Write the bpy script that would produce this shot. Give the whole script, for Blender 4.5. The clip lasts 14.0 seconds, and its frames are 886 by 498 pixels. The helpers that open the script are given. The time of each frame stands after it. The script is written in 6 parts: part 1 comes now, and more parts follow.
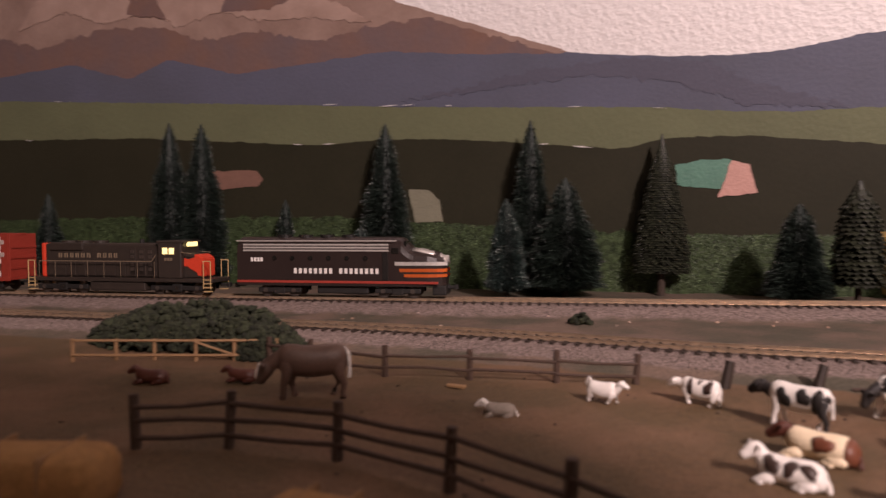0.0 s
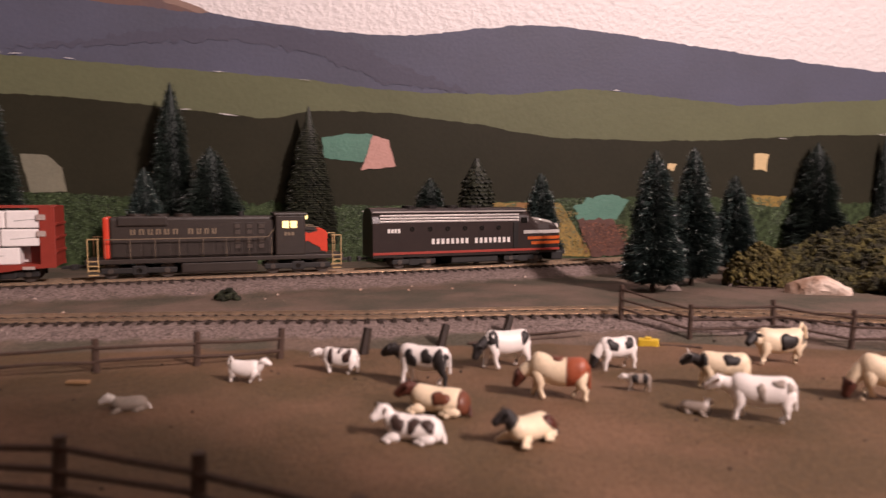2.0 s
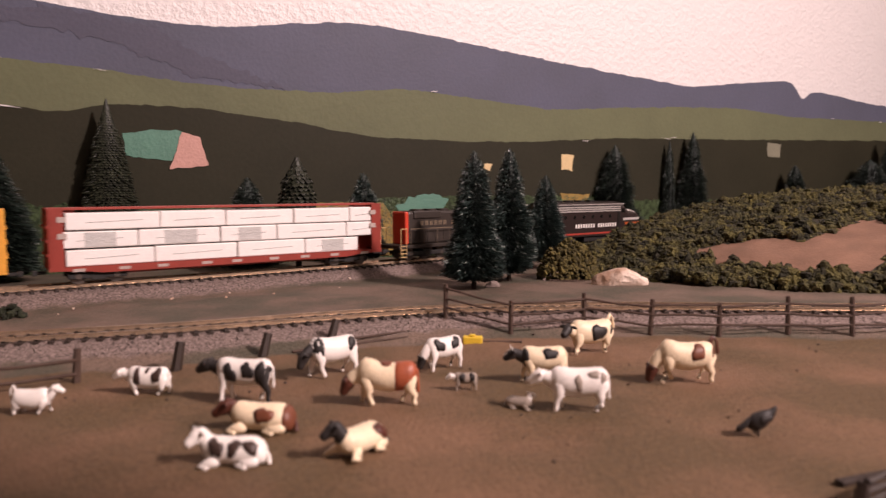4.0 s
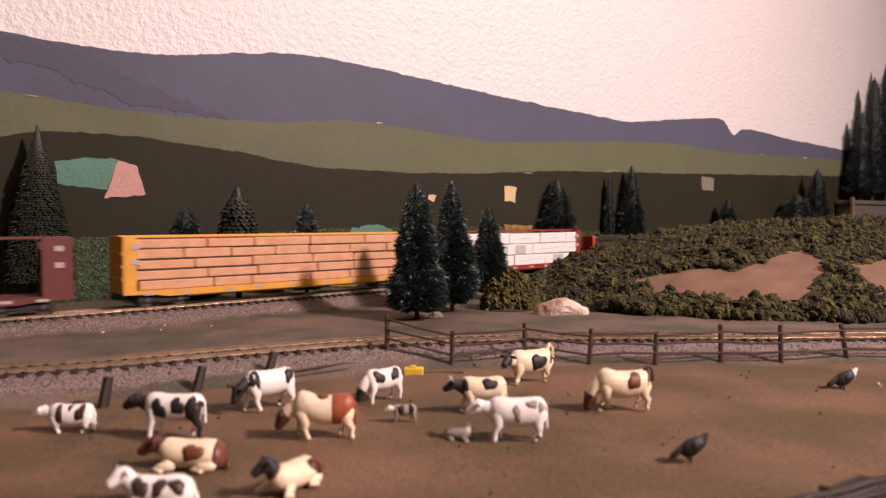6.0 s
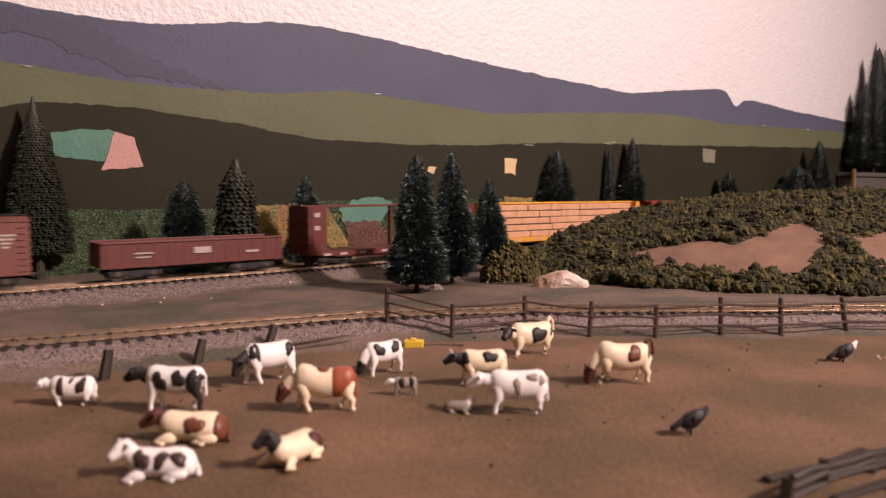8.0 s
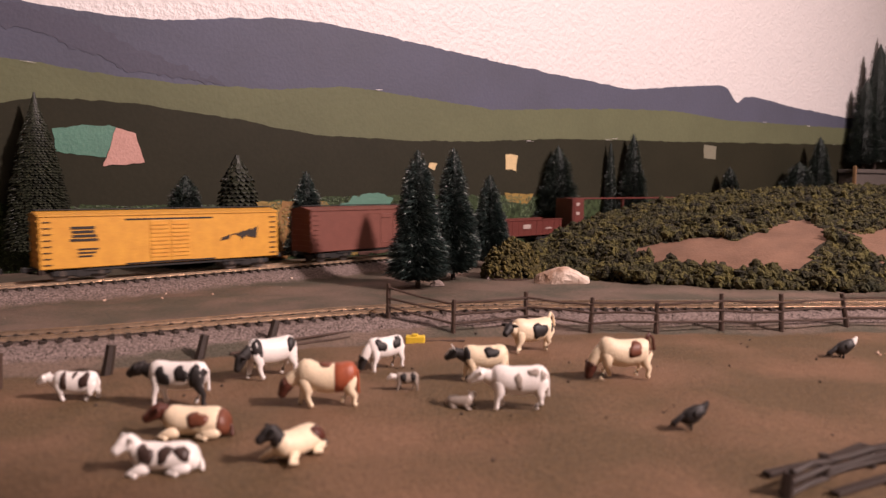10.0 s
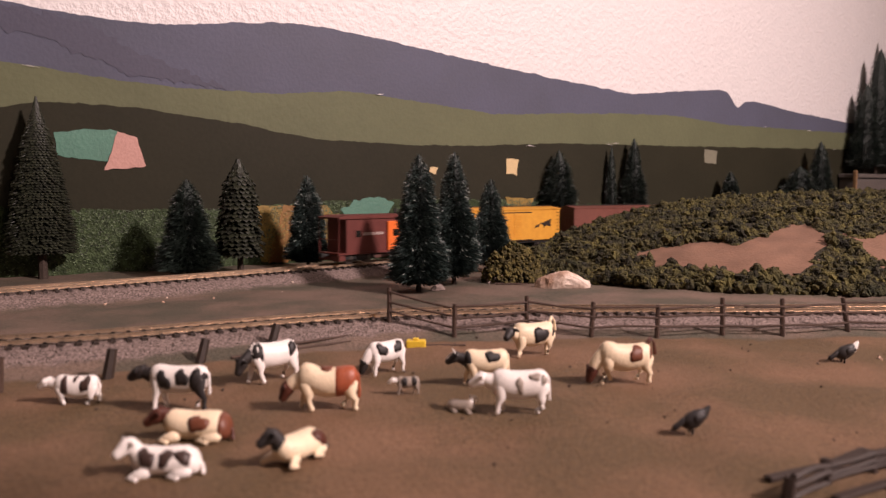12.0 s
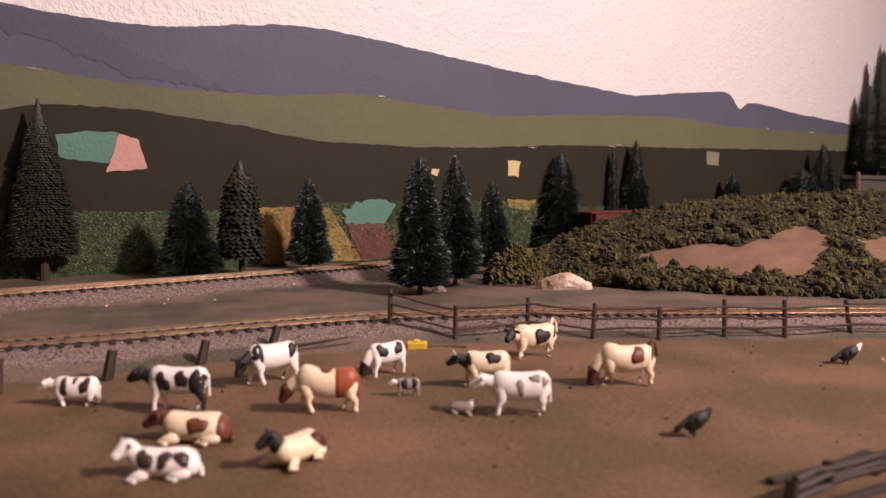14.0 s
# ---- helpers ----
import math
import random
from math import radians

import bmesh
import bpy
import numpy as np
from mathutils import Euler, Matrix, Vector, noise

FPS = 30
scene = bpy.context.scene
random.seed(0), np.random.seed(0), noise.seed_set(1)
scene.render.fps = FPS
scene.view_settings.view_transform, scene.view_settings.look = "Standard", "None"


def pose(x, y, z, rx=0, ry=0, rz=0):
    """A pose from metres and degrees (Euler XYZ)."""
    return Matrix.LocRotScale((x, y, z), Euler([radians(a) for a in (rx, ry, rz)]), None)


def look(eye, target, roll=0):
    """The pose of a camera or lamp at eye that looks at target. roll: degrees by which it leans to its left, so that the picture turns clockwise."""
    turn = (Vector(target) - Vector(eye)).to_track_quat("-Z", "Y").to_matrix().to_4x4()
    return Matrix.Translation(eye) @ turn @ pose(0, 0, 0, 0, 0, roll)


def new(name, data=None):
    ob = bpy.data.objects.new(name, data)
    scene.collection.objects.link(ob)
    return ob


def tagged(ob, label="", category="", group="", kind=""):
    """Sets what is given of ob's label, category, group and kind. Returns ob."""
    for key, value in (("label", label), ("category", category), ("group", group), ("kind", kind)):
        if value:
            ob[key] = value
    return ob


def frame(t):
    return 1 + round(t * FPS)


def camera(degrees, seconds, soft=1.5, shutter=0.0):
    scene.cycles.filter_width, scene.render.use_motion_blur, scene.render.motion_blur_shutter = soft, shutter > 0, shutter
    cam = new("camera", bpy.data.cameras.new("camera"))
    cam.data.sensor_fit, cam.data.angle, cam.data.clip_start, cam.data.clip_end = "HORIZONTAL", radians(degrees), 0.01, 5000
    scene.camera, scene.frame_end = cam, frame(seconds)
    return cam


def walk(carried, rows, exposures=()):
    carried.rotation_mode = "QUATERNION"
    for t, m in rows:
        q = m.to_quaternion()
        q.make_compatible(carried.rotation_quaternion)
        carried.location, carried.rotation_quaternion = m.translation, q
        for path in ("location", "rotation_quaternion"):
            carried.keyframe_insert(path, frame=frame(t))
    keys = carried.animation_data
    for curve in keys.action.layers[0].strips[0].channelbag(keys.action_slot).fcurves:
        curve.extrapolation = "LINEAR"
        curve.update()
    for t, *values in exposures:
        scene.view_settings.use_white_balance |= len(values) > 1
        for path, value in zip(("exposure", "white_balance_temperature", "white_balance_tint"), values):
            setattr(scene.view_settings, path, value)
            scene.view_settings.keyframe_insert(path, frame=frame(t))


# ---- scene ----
# camera and its walk: seconds, x, y, z, yaw, pitch, roll
PATH = [
    (0, -0.0103, -0.0119, 0.0844, 15.43, -2.22, -0.26),
    (0.5, -0.0065, -0.0110, 0.0867, 9.12, -2.76, -0.37),
    (1, -0.0060, -0.0062, 0.0869, 1.54, -4.39, 0.40),
    (1.5, -0.0041, -0.0044, 0.0868, -6.09, -3.87, 0.16),
    (2, -0.0023, -0.0057, 0.0871, -12.15, -4.82, 0.10),
    (2.5, -0.0021, -0.0044, 0.0868, -16.82, -3.72, -0.07),
    (3, -0.0022, -0.0017, 0.0881, -20.80, -2.51, -0.04),
    (3.5, -0.0011, 0.0005, 0.0879, -24.31, -3.50, 0.00),
    (4, 0.0000, 0.0026, 0.0885, -26.63, -4.95, -0.16),
    (4.2, 0.0000, 0.0026, 0.0885, -27.75, -4.30, -0.16),
    (4.9, 0.0033, 0.0012, 0.0881, -29.60, -3.60, 0.05),
    (5.6, 0.0033, 0.0012, 0.0881, -30.70, -2.90, 0.05),
    (6.3, 0.0033, 0.0012, 0.0881, -31.03, -2.25, 0.05),
    (6.5, 0.0033, 0.0012, 0.0881, -31.00, -2.57, 0.05),
    (7, 0.0031, 0.0018, 0.0882, -31.07, -3.28, 0.03),
    (7.5, 0.0036, 0.0020, 0.0883, -31.04, -3.68, 0.05),
    (8, 0.0040, 0.0033, 0.0883, -31.03, -4.69, 0.08),
    (8.2, 0.0040, 0.0033, 0.0883, -31.02, -4.13, 0.08),
    (9.3, 0.0040, 0.0033, 0.0883, -31.00, -4.80, 0.08),
    (10.5, 0.0025, 0.0025, 0.0882, -30.98, -5.01, 0.15),
    (11, 0.0036, 0.0029, 0.0882, -30.94, -4.65, 0.15),
    (11.5, 0.0027, 0.0020, 0.0878, -30.97, -3.88, 0.14),
    (12, 0.0028, 0.0027, 0.0882, -30.94, -4.65, 0.18),
    (12.5, 0.0028, 0.0027, 0.0878, -30.94, -4.62, 0.18),
    (13, 0.0030, 0.0031, 0.0880, -30.93, -5.38, 0.19),
    (13.5, 0.0027, 0.0029, 0.0882, -30.82, -4.91, 0.20),
    (14, 0.0040, 0.0031, 0.0876, -30.75, -4.46, 0.14),
]
LENS = 64.8
cam = camera(LENS, 14.0, soft=1.4, shutter=0.5)
cam.data.dof.use_dof, cam.data.dof.focus_distance, cam.data.dof.aperture_fstop = True, 0.62, 13.0
walk(cam, [(t, pose(x, y, z, 90 + p, 0, w) @ pose(0, 0, 0, 0, 0, r)) for t, x, y, z, w, p, r in PATH],
     exposures=[(0.0, -0.22), (1.0, -0.2), (2.0, -0.12), (3.0, -0.03), (4.2, 0.0), (14.0, -0.05)])

# light: one warm reflector bulb over the layout and a weak added fill panel in a closed room
world = bpy.data.worlds.new("room_air")
scene.world = world
world.use_nodes = True
world.node_tree.nodes["Background"].inputs[0].default_value = (1.0, 0.72, 0.52, 1)
world.node_tree.nodes["Background"].inputs[1].default_value = 0.022
bulb = bpy.data.lights.new("bulb", "SPOT")
bulb.energy, bulb.color, bulb.shadow_soft_size = 264.0, (1.0, 0.768, 0.745), 0.075
bulb.spot_size, bulb.spot_blend = math.radians(122), 1.0
bulb_ob = new("bulb", bulb)
bulb_ob.matrix_world = look((1.08, -1.05, 1.20), (-.05, .50, .05))
# fill panel overhead, added to lift the dark tones; stands for no fixture
panel = bpy.data.lights.new("fill_light", "AREA")
panel.energy, panel.color, panel.size = 13.0, (1.0, 0.80, 0.74), 0.6
panel_ob = new("fill_light", panel)
panel_ob.matrix_world = pose(0.6, -1.0, 1.6)


# ---------------------------------------------------------------- materials
def mat(name, col, rough=0.6, var=0.25, scale=300.0, bump=0.2, fine=4.0, metal=0.0, second=None, spread=0.5, glow=0.0, coat=0.0, island=0.0, spec=0.5, sparkle=None):
    """Noise-varied surface: col to second in blotches, a finer grain over it, and relief from the grain."""
    m = bpy.data.materials.new(name)
    m.use_nodes = True
    nt = m.node_tree
    b = nt.nodes["Principled BSDF"]
    b.inputs["Roughness"].default_value = rough
    b.inputs["Metallic"].default_value = metal
    b.inputs["Coat Weight"].default_value = coat
    b.inputs["Specular IOR Level"].default_value = spec
    tc = nt.nodes.new("ShaderNodeTexCoord")
    n1 = nt.nodes.new("ShaderNodeTexNoise")
    n1.inputs["Scale"].default_value = scale
    n1.inputs["Detail"].default_value = 4
    n2 = nt.nodes.new("ShaderNodeTexNoise")
    n2.inputs["Scale"].default_value = scale * fine
    n2.inputs["Detail"].default_value = 3
    for n in (n1, n2):
        nt.links.new(tc.outputs["Object"], n.inputs["Vector"])
    ramp = nt.nodes.new("ShaderNodeValToRGB")
    c2 = second or tuple(c * (1 - var) for c in col)
    ramp.color_ramp.elements[0].position = 0.5 - spread / 2
    ramp.color_ramp.elements[1].position = 0.5 + spread / 2
    ramp.color_ramp.elements[0].color = (*c2, 1)
    ramp.color_ramp.elements[1].color = (*col, 1)
    nt.links.new(n1.outputs["Fac"], ramp.inputs["Fac"])
    mix = nt.nodes.new("ShaderNodeMix")
    mix.data_type, mix.blend_type = "RGBA", "MULTIPLY"
    mix.inputs["Factor"].default_value = 1.0
    grain = nt.nodes.new("ShaderNodeMapRange")
    grain.inputs["To Min"].default_value, grain.inputs["To Max"].default_value = 1 - var, 1 + var
    nt.links.new(n2.outputs["Fac"], grain.inputs["Value"])
    nt.links.new(ramp.outputs["Color"], mix.inputs["A"])
    nt.links.new(grain.outputs["Result"], mix.inputs["B"])
    out = mix.outputs["Result"]
    if island:
        geo = nt.nodes.new("ShaderNodeNewGeometry")
        r2 = nt.nodes.new("ShaderNodeMapRange")
        r2.inputs["To Min"].default_value, r2.inputs["To Max"].default_value = 1 - island, 1 + island
        nt.links.new(geo.outputs["Random Per Island"], r2.inputs["Value"])
        m2 = nt.nodes.new("ShaderNodeMix")
        m2.data_type, m2.blend_type = "RGBA", "MULTIPLY"
        m2.inputs["Factor"].default_value = 1.0
        nt.links.new(out, m2.inputs["A"])
        nt.links.new(r2.outputs["Result"], m2.inputs["B"])
        out = m2.outputs["Result"]
        if sparkle:
            gt = nt.nodes.new("ShaderNodeMath")
            gt.operation = "GREATER_THAN"
            gt.inputs[1].default_value = sparkle[0]
            nt.links.new(geo.outputs["Random Per Island"], gt.inputs[0])
            m3 = nt.nodes.new("ShaderNodeMix")
            m3.data_type = "RGBA"
            nt.links.new(gt.outputs[0], m3.inputs["Factor"])
            nt.links.new(out, m3.inputs["A"])
            m3.inputs["B"].default_value = (*sparkle[1], 1)
            out = m3.outputs["Result"]
    nt.links.new(out, b.inputs["Base Color"])
    if bump:
        bp = nt.nodes.new("ShaderNodeBump")
        bp.inputs["Strength"].default_value = bump
        bp.inputs["Distance"].default_value = 0.4 / scale
        nt.links.new(n2.outputs["Fac"], bp.inputs["Height"])
        nt.links.new(bp.outputs["Normal"], b.inputs["Normal"])
    if glow:
        b.inputs["Emission Color"].default_value = (*col, 1)
        b.inputs["Emission Strength"].default_value = glow
    return m


M = dict(
    plaster=mat("white_textured_wall_paint", (0.76, 0.72, 0.71), 0.5, 0.04, 60, 0.35, 3),
    peach=mat("peach_mural_paint", (0.34, 0.24, 0.20), 0.6, 0.05, 25, 0.05, 8, second=(0.22, 0.145, 0.12), spec=0.12),
    pale_peach=mat("pale_peach_mural_paint", (0.40, 0.285, 0.24), 0.6, 0.05, 30, 0.05, 8, second=(0.28, 0.19, 0.155), spec=0.12),
    rust=mat("brown_mural_paint", (0.19, 0.11, 0.085), 0.6, 0.05, 18, 0.05, 9, second=(0.14, 0.105, 0.11), spec=0.12),
    purple=mat("slate_purple_mural_paint", (0.108, 0.113, 0.160), 0.5, 0.08, 9, 0.05, 30, second=(0.092, 0.096, 0.126), spec=0.12),
    violet=mat("dark_slate_mural_paint", (0.096, 0.096, 0.130), 0.5, 0.1, 14, 0.05, 20, spec=0.12),
    green=mat("moss_green_mural_paint", (0.140, 0.150, 0.086), 0.5, 0.08, 12, 0.05, 20, second=(0.12, 0.128, 0.075), spec=0.12),
    dark=mat("dark_olive_mural_paint", (0.031, 0.029, 0.018), 0.55, 0.14, 14, 0.02, 20, second=(0.025, 0.024, 0.015), spec=0.12),
    dabs=mat("dabbed_leaf_green_mural_paint", (0.062, 0.090, 0.040), 0.5, 0.5, 130, 0.4, 4, second=(0.016, 0.024, 0.011), spread=0.35, spec=0.12),
    fleck=mat("leaf_green_paint_flecks", (0.105, 0.150, 0.070), 0.5, 0.5, 60, 0.3, 6, second=(0.028, 0.045, 0.020), island=0.8),
    fleck_gold=mat("straw_yellow_paint_flecks", (0.30, 0.22, 0.06), 0.5, 0.4, 200, 0.4, 4, island=0.5),
    fleck_rust=mat("rust_paint_flecks", (0.20, 0.075, 0.04), 0.5, 0.4, 200, 0.3, 4, island=0.7),
    teal=mat("teal_mural_paint", (0.09, 0.22, 0.16), 0.5, 0.15, 60, 0.1, 6),
    pink=mat("pink_mural_paint", (0.55, 0.30, 0.25), 0.5, 0.1, 60, 0.1, 6),
    mauve=mat("dull_rose_mural_paint", (0.22, 0.12, 0.09), 0.5, 0.12, 60, 0.1, 6),
    stone_grey=mat("grey_mural_paint", (0.22, 0.21, 0.15), 0.5, 0.12, 60, 0.1, 6),
    gold=mat("gold_mural_paint", (0.36, 0.23, 0.05), 0.5, 0.3, 120, 0.15, 5, second=(0.20, 0.13, 0.03)),
    cream=mat("cream_yellow_mural_paint", (0.66, 0.50, 0.26), 0.5, 0.1, 60, 0.1, 6),
    orange=mat("ochre_mural_paint", (0.30, 0.15, 0.04), 0.5, 0.2, 60, 0.1, 6),
    redbrown=mat("red_brown_mural_paint", (0.12, 0.05, 0.035), 0.5, 0.4, 150, 0.15, 4),
    rail=mat("nickel_rail", (0.66, 0.50, 0.36), 0.24, 0.3, 120, 0.15, 5, metal=0.7),
    tie=mat("dark_brown_plastic_tie", (0.035, 0.022, 0.016), 0.6, 0.3, 400, 0.2),
    fence=mat("weathered_brown_fence_wood", (0.075, 0.042, 0.028), 0.7, 0.35, 350, 0.5, 5),
    straw_wood=mat("tan_gate_wood", (0.36, 0.21, 0.10), 0.65, 0.25, 350, 0.4, 5),
    bark=mat("dark_trunk", (0.05, 0.032, 0.022), 0.8, 0.4, 500, 0.5),
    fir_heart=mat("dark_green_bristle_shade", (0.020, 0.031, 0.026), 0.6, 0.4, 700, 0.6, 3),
    fir=mat("dark_fir_bristles", (0.026, 0.038, 0.030), 0.4, 0.35, 500, 0.0, 3, second=(0.012, 0.019, 0.015), island=0.9, sparkle=(0.988, (0.16, 0.20, 0.17))),
    frost=mat("frosted_blue_green_bristles", (0.040, 0.060, 0.054), 0.35, 0.5, 500, 0.0, 3, second=(0.020, 0.032, 0.029), island=0.9, sparkle=(0.955, (0.42, 0.47, 0.43))),
    plastic_fir=mat("moulded_dark_green_plastic", (0.024, 0.027, 0.015), 0.5, 0.3, 300, 0.2, 4, second=(0.014, 0.016, 0.009), island=0.45),
    lichen=mat("olive_lichen_foliage", (0.096, 0.080, 0.019), 0.9, 0.5, 55, 0.8, 9, second=(0.018, 0.020, 0.007), island=0.75),
    turf=mat("dark_olive_turf", (0.028, 0.024, 0.009), 0.95, 0.5, 300, 0.8, 3),
    bush=mat("yellow_olive_lichen", (0.115, 0.090, 0.022), 0.9, 0.4, 260, 0.8, 4, second=(0.050, 0.042, 0.012), island=0.5),
    hedge=mat("dark_green_lichen", (0.030, 0.036, 0.016), 0.85, 0.5, 260, 0.8, 4, island=0.5),
    soil=mat("bare_tan_soil", (0.235, 0.128, 0.082), 0.8, 0.14, 45, 0.15, 10, second=(0.15, 0.082, 0.052)),
    rock=mat("pink_white_rock", (0.74, 0.60, 0.50), 0.65, 0.12, 60, 0.25, 9, second=(0.46, 0.29, 0.20), spread=0.25),
    gravel=mat("ballast_grains", (0.25, 0.195, 0.17), 0.8, 0.4, 700, 0.3, 3, island=0.6),
    black=mat("black_toy_paint", (0.016, 0.014, 0.013), 0.38, 0.25, 300, 0.1),
    underframe=mat("black_underframe_plastic", (0.014, 0.012, 0.011), 0.6, 0.3, 300, 0.15),
    loco_black=mat("dark_brown_black_loco_paint", (0.030, 0.020, 0.018), 0.32, 0.2, 120, 0.05, 6),
    loco_grey=mat("dark_warm_grey_loco_paint", (0.036, 0.027, 0.022), 0.45, 0.2, 120, 0.08, 6),
    silver=mat("silver_paint", (0.62, 0.58, 0.54), 0.3, 0.1, 300, 0.05, 4, metal=0.4),
    white=mat("white_paint", (0.80, 0.76, 0.72), 0.5, 0.1, 200, 0.05),
    scarlet=mat("scarlet_paint", (0.62, 0.055, 0.025), 0.4, 0.12, 200, 0.05),
    safety_orange=mat("orange_paint", (0.80, 0.17, 0.03), 0.45, 0.12, 200, 0.05),
    stripe_red=mat("dull_red_stripe_paint", (0.36, 0.05, 0.035), 0.4, 0.15, 200, 0.05),
    car_red=mat("red_oxide_wagon_paint", (0.27, 0.035, 0.022), 0.45, 0.15, 120, 0.06, 6),
    car_brown=mat("brown_wagon_paint", (0.128, 0.031, 0.024), 0.5, 0.18, 120, 0.06, 6),
    box_brown=mat("faded_boxcar_red_paint", (0.19, 0.068, 0.050), 0.5, 0.18, 120, 0.06, 6),
    car_yellow=mat("yellow_wagon_paint", (0.72, 0.36, 0.05), 0.45, 0.12, 120, 0.06, 6, second=(0.60, 0.28, 0.04)),
    wrap=mat("white_lumber_wrap", (0.86, 0.82, 0.79), 0.45, 0.08, 80, 0.1, 8),
    wrap_grey=mat("grey_print_on_wrap", (0.55, 0.54, 0.52), 0.5, 0.15, 80, 0.3, 8),
    lumber=mat("sawn_lumber", (0.66, 0.36, 0.20), 0.65, 0.18, 90, 0.3, 8, second=(0.52, 0.26, 0.14), island=0.2),
    handrail=mat("pale_gold_handrail", (0.55, 0.38, 0.18), 0.45, 0.1, 300, 0.05),
    dusty_gold=mat("dull_gold_lettering", (0.22, 0.165, 0.11), 0.5, 0.25, 500, 0.05),
    print_white=mat("worn_white_lettering", (0.50, 0.40, 0.36), 0.55, 0.35, 700, 0.05),
    print_black=mat("black_lettering", (0.03, 0.02, 0.015), 0.5, 0.2, 400, 0.05),
    wheel=mat("worn_wheel_steel", (0.20, 0.17, 0.15), 0.35, 0.3, 400, 0.05, 3, metal=0.8),
    window_lit=mat("lit_cab_window", (1.0, 0.78, 0.32), 0.4, 0.1, 300, 0.0, 4, glow=1.6),
    glass_dark=mat("dark_window", (0.012, 0.011, 0.010), 0.12, 0.1, 300, 0.0),
    hide_black=mat("black_hide", (0.018, 0.014, 0.013), 0.58, 0.2, 300, 0.15),
    hide_brown=mat("dark_brown_hide", (0.085, 0.024, 0.014), 0.45, 0.2, 300, 0.15),
    hide_cream=mat("cream_hide", (0.86, 0.71, 0.50), 0.45, 0.12, 260, 0.2),
    hide_umber=mat("dark_umber_paint", (0.06, 0.035, 0.028), 0.45, 0.25, 300, 0.15),
    hide_chestnut=mat("chestnut_paint", (0.17, 0.055, 0.028), 0.45, 0.25, 300, 0.15),
    hide_rust=mat("rust_red_hide", (0.36, 0.09, 0.04), 0.45, 0.2, 300, 0.15),
    hide_bay=mat("bay_brown_hide", (0.13, 0.075, 0.055), 0.5, 0.25, 200, 0.15),
    hide_white=mat("white_hide", (0.88, 0.83, 0.78), 0.42, 0.08, 300, 0.12),
    hide_grey=mat("mottled_grey_hide", (0.36, 0.30, 0.25), 0.5, 0.3, 300, 0.15),
    yellow=mat("bright_yellow_plastic", (0.80, 0.55, 0.05), 0.4, 0.1, 300, 0.05),
    straw=mat("straw_bale", (0.46, 0.24, 0.085), 0.8, 0.3, 300, 0.7, 4),
    table_edge=mat("painted_fascia", (0.10, 0.08, 0.06), 0.6, 0.1, 20, 0.1),
    room_wall=mat("tan_room_paint", (0.42, 0.34, 0.28), 0.7, 0.05, 6, 0.1),
    carpet=mat("brown_carpet", (0.16, 0.11, 0.08), 0.95, 0.2, 60, 0.4),
    concrete=mat("grey_stone_abutment", (0.13, 0.11, 0.098), 0.8, 0.15, 120, 0.4, 5),
)


# ---------------------------------------------------------------- mesh helpers
def part(name, bm, material, parent=None, label="", smooth=False, extra=()):
    """Link a bmesh as one mesh object, under a thing or a part."""
    me = bpy.data.meshes.new(name)
    bm.normal_update()
    bm.to_mesh(me)
    bm.free()
    me.materials.append(material)
    for m in extra:
        me.materials.append(m)
    if smooth:
        me.polygons.foreach_set("use_smooth", [True] * len(me.polygons))
    ob = new(name, me)
    if parent is not None:
        ob.parent = parent
    if label:
        tagged(ob, label)
    return ob


def thing(name, label, category, group="", kind=""):
    return tagged(new(name), label, category, group, kind)


def box(bm, x0, x1, y0, y1, z0, z1, bevel=0.0):
    c = bmesh.ops.create_cube(bm, size=1.0)
    m = Matrix.LocRotScale(((x0 + x1) / 2, (y0 + y1) / 2, (z0 + z1) / 2), None, (x1 - x0, y1 - y0, z1 - z0))
    bmesh.ops.transform(bm, matrix=m, verts=c["verts"])
    if bevel:
        es = list({e for v in c["verts"] for e in v.link_edges})
        bmesh.ops.bevel(bm, geom=es, offset=bevel, segments=2, affect="EDGES", profile=0.5)
    return bm


def boxes(*specs, bevel=0.0):
    bm = bmesh.new()
    for s in specs:
        box(bm, *s, bevel=bevel)
    return bm


def rod(bm, a, b, r, r2=None, n=6):
    """A tapered round bar from a to b."""
    a, b = Vector(a), Vector(b)
    d = b - a
    res = bmesh.ops.create_cone(bm, cap_ends=True, segments=n, radius1=r, radius2=r if r2 is None else r2, depth=d.length)
    q = Vector((0, 0, 1)).rotation_difference(d)
    bmesh.ops.transform(bm, matrix=Matrix.Translation((a + b) / 2) @ q.to_matrix().to_4x4(), verts=res["verts"])
    return bm


def loft(bm, sections, n=10, squash=1.0):
    """A closed body through elliptic sections (x, z, half_width, half_height[, y])."""
    rings = []
    for s in sections:
        x, z, w, h = s[:4]
        y = s[4] if len(s) > 4 else 0.0
        rings.append([bm.verts.new((x, y + w * math.cos(2 * math.pi * k / n), z + h * math.sin(2 * math.pi * k / n) * squash)) for k in range(n)])
    for a, b in zip(rings, rings[1:]):
        for k in range(n):
            bm.faces.new((a[k], a[(k + 1) % n], b[(k + 1) % n], b[k]))
    bm.faces.new(rings[0][::-1])
    bm.faces.new(rings[-1])
    bmesh.ops.recalc_face_normals(bm, faces=bm.faces)
    return bm


